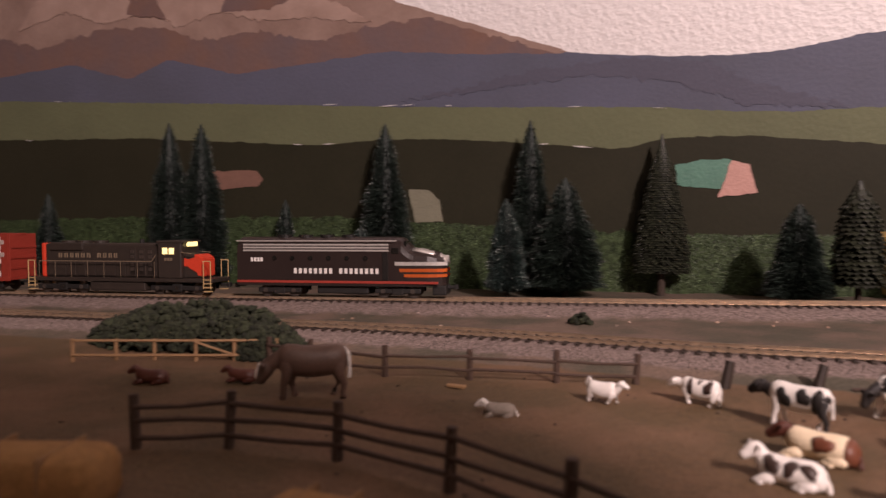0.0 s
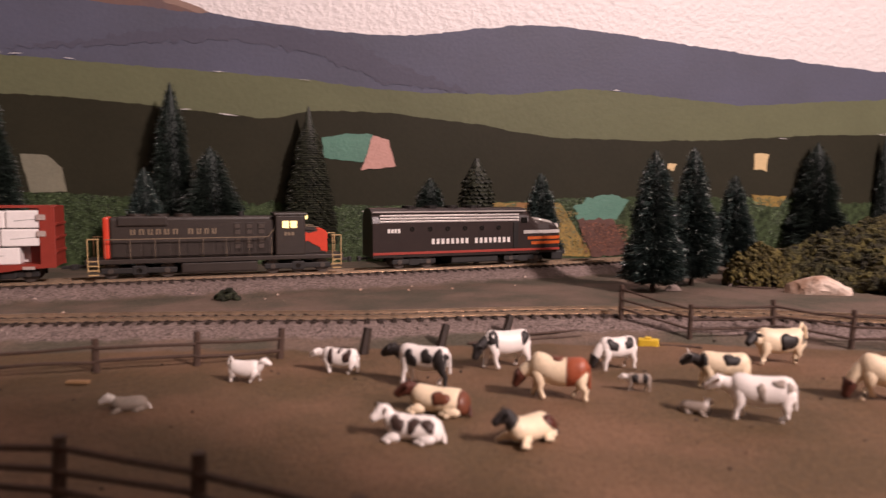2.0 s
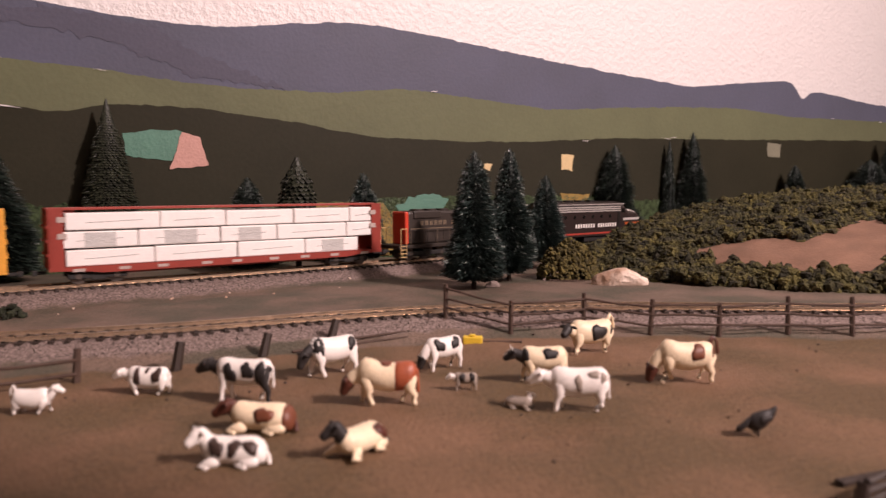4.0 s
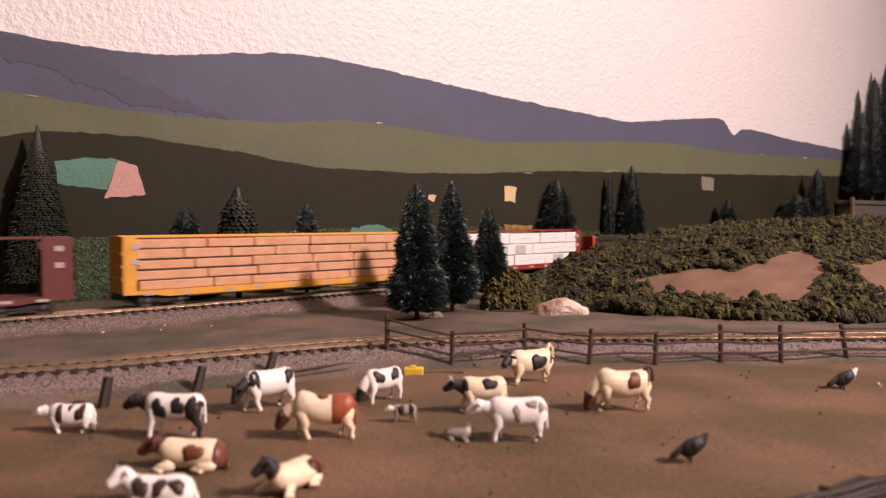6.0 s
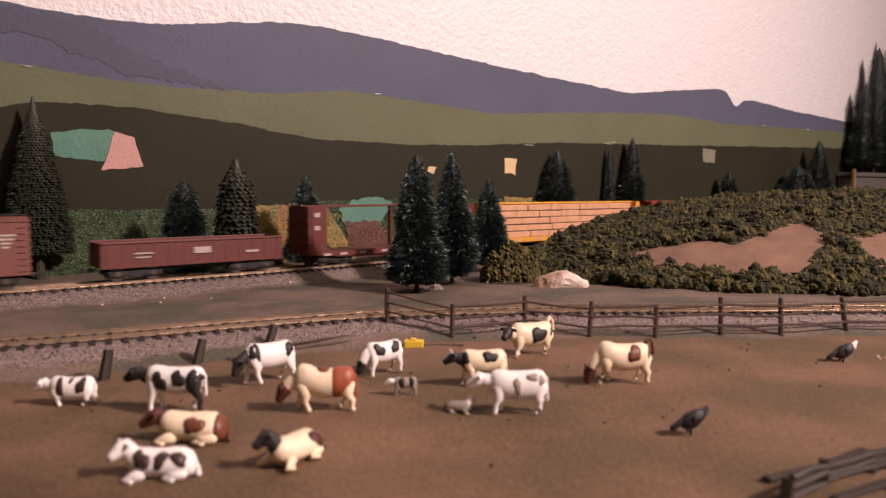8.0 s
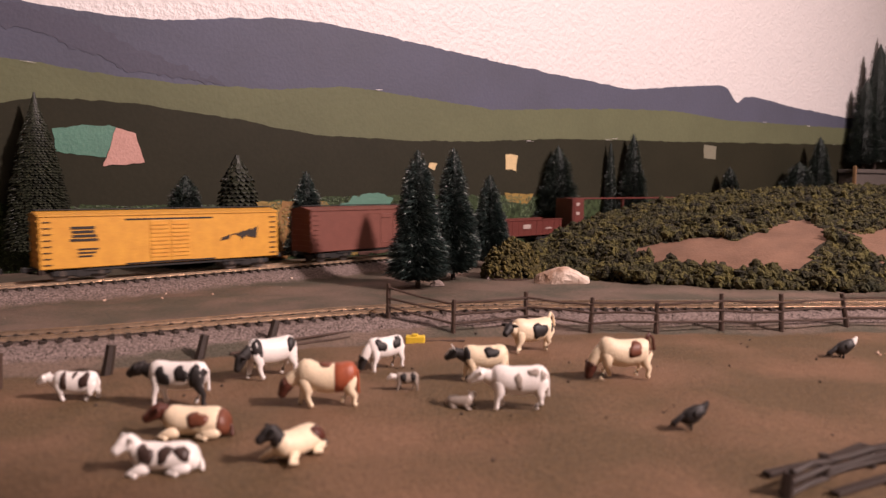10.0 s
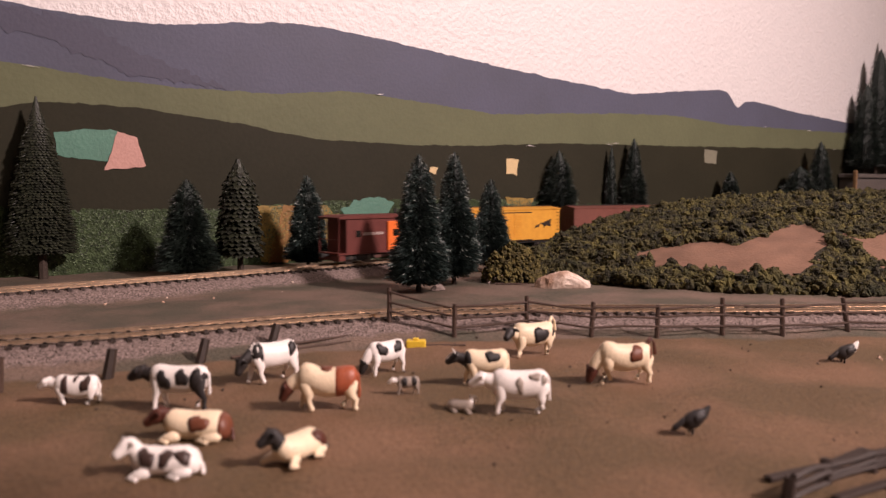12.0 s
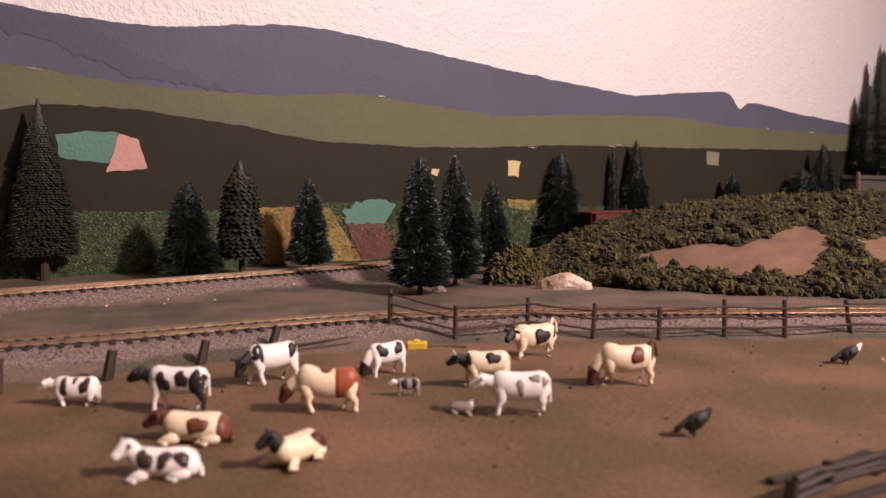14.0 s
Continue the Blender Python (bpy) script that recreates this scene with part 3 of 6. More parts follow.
def ballast():
    """Loose grains on the shoulders of both tracks."""
    rnd = random.Random(12)
    V, F = [], []
    for line, bed, lo, hi, n in ((FRONT, FRONT_BED, -.032, .018, 8500), (BACK, BACK_BED, -.030, .014, 5000)):
        ss = line.s[(line.pts[:, 0] > -.62)][0], line.s[(line.pts[:, 0] < .72) & (line.pts[:, 1] > .1)][-1]
        S = [rnd.uniform(*ss) for _ in range(n)]
        O = [rnd.uniform(lo, hi) for _ in range(n)]
        xy = np.array([line.at(s) + line.side(s)[1] * o for s, o in zip(S, O)])
        Z = terrain(xy[:, 0], xy[:, 1])[0]
        for (x, y), z in zip(xy, Z):
            r = rnd.uniform(.0004, .0010)
            k = len(V)
            for a in range(3):
                an = a * 2.1 + rnd.random()
                V.append((x + r * math.cos(an), y + r * math.sin(an), z - .0002 + r * rnd.uniform(0, .5)))
            V.append((x, y, z + r * rnd.uniform(.6, 1.1)))
            F += [(k, k + 1, k + 3), (k + 1, k + 2, k + 3), (k + 2, k, k + 3)]
    me = bpy.data.meshes.new("ballast_grains")
    me.from_pydata(V, [], F)
    me.materials.append(M["gravel"])
    tagged(new("ballast_grains", me), "loose grey-pink ballast grains beside the rails", "gravel", kind="stuff")


# ---------------------------------------------------------------- rolling stock (x ahead, rail top at z = 0)
def bogie(parent, x, spread=.026, axles=2):
    b = part("bogie", boxes((x - spread / 2 - .007, x + spread / 2 + .007, -.0132, -.0112, .0042, .0085), (x - spread / 2 - .007, x + spread / 2 + .007, .0112, .0132, .0042, .0085),
                            (x - .005, x + .005, -.0135, .0135, .0030, .0100), bevel=.0006), M["underframe"], parent, "black sprung bogie")
    for k in range(axles):
        wx = x + (k / (axles - 1) - .5) * spread
        bm = bmesh.new()
        rod(bm, (wx, -.0135, .0062), (wx, -.0128, .0062), .0022, n=8)
        rod(bm, (wx, .0128, .0062), (wx, .0135, .0062), .0022, n=8)
        rod(bm, (wx, -.0085, .0060), (wx, .0085, .0060), .0012, n=6)
        for sy in (-1, 1):
            rod(bm, (wx, sy * .0078, .0058), (wx, sy * .0100, .0058), .0057, n=16)
        part("wheelset", bm, M["wheel"], b, "worn metal wheels")
    return b


def couplers(parent, half):
    for sx in (-1, 1):
        part("coupler", boxes((min(sx * half, sx * (half + .008)), max(sx * half, sx * (half + .008)), -.0015, .0015, .0080, .0105), (sx * (half + .008) - .0015, sx * (half + .008) + .0015, -.0025, .0025, .0072, .0112), bevel=.0004), M["underframe"], parent)


def bars(parent, name, x0, x1, z, h, y, material, count, label, gaps=(), duty=.72):
    """Lettering as plain upright bars on a side."""
    w = (x1 - x0) / count
    for k in range(count):
        if k not in gaps:
            part(name, boxes((x0 + k * w, x0 + (k + duty) * w, y - .0003, y + .0003, z, z + h)), material, parent, label)


def streamlined_loco():
    L, W = .186, .0165
    h = L / 2
    t = thing("streamlined_locomotive", "black streamlined model locomotive with silver bands and orange nose stripes", "locomotive", "train")
    prof = [(-W, .0105), (-W, .040), (-W * .93, .0455), (-W * .72, .0495), (-W * .4, .0520), (0, .0528), (W * .4, .0520), (W * .72, .0495), (W * .93, .0455), (W, .040), (W, .0105)]
    # body rings from the tail to the nose: x, top scale, width scale, base
    rings = [(-h, 1, 1), (-h + .002, 1, 1), (.050, 1, 1), (.0555, .985, 1), (.0625, .80, .985), (.066, .755, .97), (.078, .735, .92), (.086, .69, .82), (.0905, .60, .66), (.093, .45, .42)]
    bm = bmesh.new()
    prev = None
    first = None
    for x, tz, tw in rings:
        ring = [bm.verts.new((x, y * tw, .0105 + (z - .0105) * tz)) for y, z in prof]
        if prev:
            for k in range(len(ring) - 1):
                bm.faces.new((prev[k], ring[k], ring[k + 1], prev[k + 1]))
            bm.faces.new((prev[-1], ring[-1], ring[0], prev[0]))
        else:
            first = ring
        prev = ring
    bm.faces.new(first)
    bm.faces.new(prev[::-1])
    bmesh.ops.recalc_face_normals(bm, faces=bm.faces)
    part("body", bm, M["loco_black"], t, "dark brown-black painted body")
    for sy in (-1, 1):
        y = sy * (W + .0002)
        part("roof_band", boxes((-h + .006, .044, min(y, y - sy * .001), max(y, y - sy * .001), .0402, .0470)), M["loco_grey"], t)
        for k in range(3):
            part("silver_band", boxes((-h + .006, .045, min(y, y + sy * .0005), max(y, y + sy * .0005), .0404 + k * .0025, .0419 + k * .0025), bevel=.0002), M["silver"], t, "silver grille band")
        part("gutter", boxes((-h, .052, y - .0004, y + .0004, .0490, .0500)), M["silver"], t)
        part("red_stripe", boxes((-h, .088, y - .0004, y + .0003, .0130, .0150)), M["stripe_red"], t, "dull red sill stripe")
        bars(t, "letter_bar", -.040, .038, .0212, .0046, y, M["white"], 17, "white letter as a plain bar", gaps=(8,), duty=.56)
        bars(t, "number_bar", -.080, -.068, .0315, .0034, y, M["white"], 4, "white number bar")
        for k in range(6):
            px = -.058 + k * .0165
            bm = bmesh.new()
            rod(bm, (px, y - .0004, .0345), (px, y + .0004, .0345), .0022, n=10)
            part("porthole", bm, M["glass_dark"], t, "dark round window")
        part("cab_window", boxes((.0475, .0535, y - .0005, y + .0004, .0385, .0435), bevel=.0002), M["glass_dark"], t, "dark cab side window")
        part("cab_door", boxes((.0395, .0445, y - .0005, y + .0005, .0160, .0395), bevel=.0002), M["black"], t)
        for k, (mt, z0, zz) in enumerate((("white", .0285, .0316), ("safety_orange", .0230, .0258), ("safety_orange", .0185, .0212))):
            bm = bmesh.new()
            pr = None
            for px, tw in ((.050 + k * .004, 1.012), (.066, .985), (.078, .935), (.086, .835), (.0908, .67), (.0938, .42)):
                cur = [bm.verts.new((px + .0003, sy * W * tw, zc)) for zc in (z0, zz)]
                if pr:
                    bm.faces.new((pr[0], cur[0], cur[1], pr[1]))
                pr = cur
            bmesh.ops.solidify(bm, geom=bm.faces[:], thickness=.0004)
            part("nose_stripe", bm, M[mt], t)
    bm = bmesh.new()
    loft(bm, [(.0645, .0412, .0120, .0022), (.072, .0402, .0128, .0024), (.082, .0378, .0115, .0028), (.089, .034, .0085, .004), (.0925, .030, .005, .004)], 12)
    part("nose_cap", bm, M["silver"], t, "bright silver nose top", smooth=True)
    bm = bmesh.new()
    rod(bm, (.088, 0, .0335), (.0945, 0, .0335), .0034, n=14)
    part("headlight", bm, M["silver"], t, "round silver headlight")
    part("windscreen", boxes((.0575, .0592, -.0125, -.001, .0445, .0490), (.0575, .0592, .001, .0125, .0445, .0490)), M["glass_dark"], t, "dark split windscreen")
    for k in range(4):
        bm = bmesh.new()
        rod(bm, (-.055 + k * .02, 0, .052), (-.055 + k * .02, 0, .0545), .0065, n=16)
        part("roof_fan", bm, M["black"], t)
    part("fuel_tank", boxes((-.020, .026, -.0135, .0135, .0035, .0105), bevel=.001), M["underframe"], t)
    part("pilot", boxes((.082, .094, -.0125, .0125, .003, .0112), bevel=.001), M["underframe"], t, "black pilot below the nose")
    bogie(t, -.055)
    bogie(t, .052)
    couplers(t, h)
    return t


def road_switcher():
    L = .194
    h = L / 2
    t = thing("road_switcher_locomotive", "dark grey model road switcher with scarlet ends and a lit cab", "locomotive", "train")
    G = M["loco_grey"]
    part("frame", boxes((-h, h, -.0155, .0155, .0118, .0152), bevel=.0004), G, t)
    part("long_hood", boxes((-h + .016, .044, -.0102, .0102, .0152, .0470), bevel=.0022), G, t, "long dark grey engine hood")
    part("hood_end", boxes((-h + .0120, -h + .0165, -.0104, .0104, .0152, .0472), bevel=.0014), M["scarlet"], t, "scarlet hood end")
    part("radiator_flare", boxes((-h + .022, -h + .058, -.0118, .0118, .0400, .0476), bevel=.0012), G, t)
    bm = bmesh.new()
    prism(bm, [(.064, .0152), (h - .013, .0152), (h - .013, .0330), (h - .018, .0362), (.064, .0385)], -.0100, .0100)
    bmesh.ops.bevel(bm, geom=bm.edges[:], offset=.0011, segments=2, affect="EDGES")
    part("short_hood", bm, G, t)
    bm = bmesh.new()
    prism(bm, [(h - .0185, .0170), (h - .0122, .0166), (h - .0122, .0332), (h - .0175, .0368), (h - .0215, .0372)], -.0104, .0104)
    bmesh.ops.bevel(bm, geom=bm.edges[:], offset=.0008, segments=2, affect="EDGES")
    part("nose", bm, M["scarlet"], t, "scarlet nose end")
    for sy in (-1, 1):
        bm = bmesh.new()
        prism(bm, [(h - .020, .0345), (h - .018, .0205), (h - .024, .0235), (h - .028, .0262), (h - .034, .0258), (h - .036, .0300), (h - .031, .0335), (h - .027, .0325)], sy * .0100, sy * .0106)
        part("nose_wing", bm, M["scarlet"], t, "scarlet painted wing")
    part("cab", boxes((.042, .066, -.0152, .0152, .0152, .0478), bevel=.0012), G, t, "dark grey cab")
    part("cab_roof", boxes((.0405, .0678, -.0158, .0158, .0470, .0496), bevel=.0012), G, t)
    for sy in (-1, 1):
        y = sy * .0153
        for x0 in (.0475, .0540):
            w = part("window_frame", boxes((x0 - .0006, x0 + .0056, y - .0005, y + .0004, .0368, .0436), bevel=.0002), M["dusty_gold"], t, "thin gold window frame")
            part("pane", boxes((x0, x0 + .0050, y + sy * .0003 - .0003, y + sy * .0003 + .0003, .0374, .0430)), M["window_lit"], w, "glowing yellow cab window")
        bars(t, "number_bar", .0490, .0575, .0312, .0028, y, M["dusty_gold"], 3, "dull gold number bar")
        yh = sy * .0103
        x = -.066
        for k, wd in enumerate((.0050, .0052, .0046, .0046, .0052, .0050, 0, .0050, .0046, .0044, .0046)):
            if wd:
                part("letter_bar", boxes((x, x + wd * .28, yh - .0003, yh + .0003, .0335, .0378), (x + wd * .5, x + wd * .74, yh - .0003, yh + .0003, .0335, .0378), (x + wd * .2, x + wd * .6, yh - .0003, yh + .0003, .0370 if k % 2 else .0335, .0378 if k % 2 else .0343)), M["dusty_gold"], t, "faded gold letter as plain bars")
            x += wd + .0012 if wd else .0050
        for k in range(11):
            part("hood_door", boxes((-.078 + k * .0106, -.0690 + k * .0106, yh - .0003, yh + .0004, .0168, .0288), bevel=.0002), G, t)
        for k in range(3):
            x0 = .010 + k * .0092
            p = part("louvre_panel", boxes((x0, x0 + .0060, yh - .0003, yh + .0005, .0180, .0420), bevel=.0002), G, t, "louvred access panel")
            for z in (.0215, .0260, .0330, .0375):
                part("louvre", boxes((x0 + .001, x0 + .005, yh + sy * .0004 - .0004, yh + sy * .0004 + .0004, z, z + .0032)), M["wheel"], p, "pale louvre block")
        ys = sy * .0157
        bm = bmesh.new()
        rod(bm, (-h + .014, ys, .0305), (.036, ys, .0305), .00042, n=5)
        rod(bm, (.036, ys, .0305), (.0405, ys, .0365), .00042, n=5)
        rod(bm, (.066, ys, .0390), (h - .020, ys, .0378), .00040, n=5)
        for k in range(8):
            rod(bm, (-h + .014 + k * .0174, ys, .0150), (-h + .014 + k * .0174, ys, .0305), .00022, n=5)
        part("side_handrail", bm, M["dusty_gold"], t, "dull gold wire handrail")
        for sx in (-1, 1):
            bm = bmesh.new()
            rod(bm, (sx * (h - .002), ys, .0060), (sx * (h - .002), ys, .0310), .00045, n=5)
            rod(bm, (sx * (h - .002), ys, .0310), (sx * (h - .010), ys, .0310), .00045, n=5)
            rod(bm, (sx * (h - .009), ys, .0060), (sx * (h - .009), ys, .0310), .00040, n=5)
            part("grab_rail", bm, M["handrail"], t, "pale gold grab rail")
            bm = bmesh.new()
            for k in range(4):
                box(bm, sx * (h - .0055) - .0035, sx * (h - .0055) + .0035, min(sy * .012, sy * .0160), max(sy * .012, sy * .0160), .0035 + k * .0035, .0042 + k * .0035)
            part("step", bm, M["handrail"], t, "pale gold corner steps")
    for k in range(3):
        bm = bmesh.new()
        rod(bm, (-.062 + k * .017, 0, .0470), (-.062 + k * .017, 0, .0492), .0070, n=16)
        part("roof_fan", bm, G, t)
    bm = bmesh.new()
    rod(bm, (.016, 0, .0465), (.016, 0, .0505), .0022, n=8)
    part("exhaust_stack", bm, M["underframe"], t)
    part("number_board", boxes((.0665, .0690, -.0075, .0075, .0440, .0482), bevel=.0005), M["window_lit"], t, "glowing number board over the nose")
    part("fuel_tank", boxes((-.030, .028, -.0140, .0140, .0030, .0118), bevel=.0014), M["loco_grey"], t)
    bogie(t, -.060, .040, 3)
    bogie(t, .060, .040, 3)
    couplers(t, h)
    return t


def centre_beam(name, L, paint, label, load=None):
    h = L / 2
    t = thing(name, label, "freight wagon", "train")
    part("deck", boxes((-h, h, -.0165, .0165, .0115, .0135), (-h + .02, h - .02, -.006, .006, .0060, .0115), bevel=.0004), paint, t)
    for sy in (-1, 1):
        y = sy * .0162
        bm = bmesh.new()
        prism(bm, [(-h, .0138), (h, .0138), (h, .0110), (h - .02, .0105), (h - .035, .0085), (-h + .035, .0085), (-h + .02, .0105), (-h, .0110)], y - .0006, y + .0006)
        part("side_sill", bm, paint, t)
        rnd = random.Random(L * 999)
        for k in range(9):
            x = -h + .02 + k * (L - .04) / 8 + rnd.uniform(-.004, .004)
            part("stencil_bar", boxes((x - .004, x + .004, y + sy * .0004 - .0004, y + sy * .0004 + .0004, .0100, .0122)), M["print_white"], t, "worn white stencil bar")
    for sx in (-1, 1):
        b = part("bulkhead", boxes((sx * (h - .0015) - .0015, sx * (h - .0015) + .0015, -.0160, .0160, .0135, .0560), bevel=.0004), paint, t, "end bulkhead")
        x0, x1 = sorted((sx * (h - .003), sx * (h - .020)))
        part("end_panel", boxes((x0, x1, -.0012, .0012, .0135, .0560)), paint, b)
        for z in (.022, .032, .042):
            part("bulkhead_rib", boxes((min(sx * h, sx * (h + .001)), max(sx * h, sx * (h + .001)), -.0155, .0155, z, z + .0018)), paint, b)
        part("gusset", boxes((x0, x1, -.0165, -.0150, .0135, .0560) if load is None else (sx * (h - .006) - .004, sx * (h - .006) + .004, -.0165, -.0152, .0135, .0560)), paint, b, "side gusset of the bulkhead")
        for z in (.046, .034):
            part("stencil_bar", boxes((sx * (h - .009) - .003, sx * (h - .009) + .003, -.0170, -.0164, z, z + .004)), M["print_white"], b)
    part("top_chord", boxes((-h, h, -.0040, .0040, .0545, .0565), bevel=.0003), paint, t, "top chord of the centre beam")
    if load is None:
        part("centre_post", boxes((-.001, .001, -.002, .002, .0135, .0545)), paint, t)
    else:
        rnd = random.Random(load[2])
        for sy in (-1, 1):
            for row in range(load[0]):
                z0 = .0138 + row * load[1]
                x = -h + .006 + rnd.uniform(0, .008)
                while x < h - .030:
                    w = min(rnd.uniform(*((.048, .066) if load[5] else (.034, .066))), h - .006 - x)
                    jut = rnd.uniform(-.0004, .0006)
                    y0, y1 = sorted((sy * .0025, sy * (.0150 + jut)))
                    p = part(load[4], boxes((x, x + w - .0008, y0, y1, z0, z0 + load[1] - rnd.uniform(.0006, .0014)), bevel=.0008), load[3], t)
                    if load[5]:
                        yy = sy * (.0150 + jut)
                        q = rnd.random()
                        if q < .28:
                            part("wrap_print", boxes((x + w * .3, x + w * .7, yy - .0003, yy + .0003, z0 + .001, z0 + load[1] - .002)), M["wrap_grey"], p, "grey printed patch")
                        bm = bmesh.new()
                        rod(bm, (x + w * .2, yy, z0 + load[1] * .4), (x + w * .8, yy, z0 + load[1] * .5), .00035, n=4)
                        part("strap", bm, M["wrap_grey"], p)
                    else:
                        bm = bmesh.new()
                        box(bm, x + .001, x + w - .002, sy * .0142 - .0004, sy * .0142 + .0008, z0 - .0009, z0)
                        part("spacer", bm, M["bark"], p, "dark gap spacer")
                    x += w
    bogie(t, -h + .032)
    bogie(t, h - .032)
    couplers(t, h)
    return t


def gondola():
    L = .148
    h = L / 2
    t = thing("gondola_wagon", "low brown open gondola wagon with white stencils", "freight wagon", "train")
    part("body", boxes((-h, h, -.0165, -.0152, .0115, .0300), (-h, h, .0152, .0165, .0115, .0300), (-h, -h + .0014, -.0152, .0152, .0115, .0300), (h - .0014, h, -.0152, .0152, .0115, .0300), (-h + .0014, h - .0014, -.0152, .0152, .0115, .0130)), M["car_brown"], t)
    for sy in (-1, 1):
        y = sy * .0166
        part("top_lip", boxes((-h, h, y - .0008, y + .0008, .0292, .0308), bevel=.0003), M["car_brown"], t)
        part("sill", boxes((-h, h, y - .0006, y + .0006, .0108, .0125)), M["car_brown"], t)
        for k in range(13):
            x = -h + .004 + k * (L - .008) / 12
            part("rib", boxes((x - .0006, x + .0006, y - .0003, y + .0007, .0125, .0292)), M["car_brown"], t)
        part("stencil_patch", boxes((-.004, .010, y + sy * .0007 - .0003, y + sy * .0007 + .0003, .0195, .0245)), M["print_white"], t, "white stencil patch")
        part("stencil_bars", boxes((.040, .052, y + sy * .0007 - .0003, y + sy * .0007 + .0003, .0180, .0198), (-.050, -.036, y + sy * .0007 - .0003, y + sy * .0007 + .0003, .0210, .0222), (-.050, -.038, y + sy * .0007 - .0003, y + sy * .0007 + .0003, .0180, .0190)), M["print_white"], t)
    part("underframe", boxes((-h + .01, h - .01, -.005, .005, .0070, .0115)), M["underframe"], t)
    bogie(t, -h + .026)
    bogie(t, h - .026)
    couplers(t, h)
    return t


def boxcar(name, L, H, paint, label, ink, door_ribs):
    h = L / 2
    t = thing(name, label, "freight wagon", "train")
    part("body", boxes((-h, h, -.0163, .0163, .0100, H), bevel=.0006), paint, t)
    bm = bmesh.new()
    a = [(-.0172, H - .001), (-.0172, H), (0, H + .0028), (.0172, H), (.0172, H - .001)]
    p = [bm.verts.new((-h - .0006, y, z)) for y, z in a]
    q = [bm.verts.new((h + .0006, y, z)) for y, z in a]
    bm.faces.new(p)
    bm.faces.new(q[::-1])
    for k in range(5):
        bm.faces.new((p[k], q[k], q[(k + 1) % 5], p[(k + 1) % 5]))
    bmesh.ops.recalc_face_normals(bm, faces=bm.faces)
    part("roof", bm, paint if ink != "print_black" else M["car_yellow"], t)
    part("running_board", boxes((-h, h, -.0028, .0028, H + .0032, H + .0039)), M["underframe"], t)
    for sy in (-1, 1):
        y = sy * .0164
        for dx in ((-.016, 0.0), (0.0, .016)):
            door = part("door", boxes((dx[0] - .0, dx[1] - .0006, y - .0004, y + .0008, .0118, H - .005), bevel=.0003), paint, t, "sliding side door")
            for k in range(door_ribs):
                z = .0150 + k * (H - .024) / max(1, door_ribs - 1)
                part("door_rib", boxes((dx[0] + .0012, dx[1] - .0018, y + sy * .0006 - .0005, y + sy * .0006 + .0005, z, z + .0011)), paint, door)
        part("door_track", boxes((-.034, .034, y - .0003, y + .0011, H - .0048, H - .0036)), M["underframe"] if ink == "print_black" else paint, t)
        part("door_track", boxes((-.034, .036, y - .0003, y + .0011, .0104, .0116)), M["underframe"] if ink == "print_black" else paint, t)
        for sx in (-1, 1):
            for k in range(8):
                part("ladder_rung", boxes((sx * (h - .005) - .0028, sx * (h - .005) + .0028, y + sy * .0005 - .0003, y + sy * .0005 + .0003, .0130 + k * .0044, .0136 + k * .0044)), M["underframe"] if ink == "print_black" else paint, t)
        ink_m = M[ink]
        rnd = random.Random(7)
        for k in range(4):
            z = H - .0105 - k * .0030
            xx = -h + .020 if ink == "print_black" else h - .040
            part("stencil_bar", boxes((xx + rnd.uniform(0, .002), xx + .020 + rnd.uniform(-.004, .002), y + sy * .0001 - .0003, y + sy * .0001 + .0003, z, z + .0020)), ink_m, t, "stencilled line as a plain bar")
        for k in range(3):
            xx = -h + .025 if ink == "print_black" else h - .036
            z = .0230 - k * .0026
            part("stencil_bar", boxes((xx, xx + .014 - k * .002, y - .0003, y + .0003, z, z + .0013)), ink_m, t)
        bm = bmesh.new()
        if ink == "print_black":
            for k in range(5):
                prism(bm, [(h - .052 + k * .006, .025 + (k % 3) * .003), (h - .044 + k * .006, .0265 + (k % 2) * .004), (h - .043 + k * .006, .030 + k * .0016), (h - .050 + k * .006, .028 + k * .0012)], y - .0004 - .00003 * k, y + .0004 + .00003 * k)
        else:
            for k in range(4):
                box(bm, h - .020 + k * .001, h - .008 - k * .0015, y - .0003, y + .0003, H - .0110 - k * .0028, H - .0096 - k * .0028)
        part("emblem", bm, ink_m, t, "emblem as a plain shape")
    part("end_ribs", boxes(*[(-h - .0008, h + .0008, -.0150, .0150, .014 + k * .005, .0158 + k * .005) for k in range(7)]), paint, t)
    part("underframe", boxes((-h + .006, h - .006, -.006, .006, .0066, .0100), (-h + .03, h - .03, -.0145, .0145, .0076, .0098)), M["underframe"], t)
    bogie(t, -h + .028)
    bogie(t, h - .028)
    couplers(t, h)
    return t


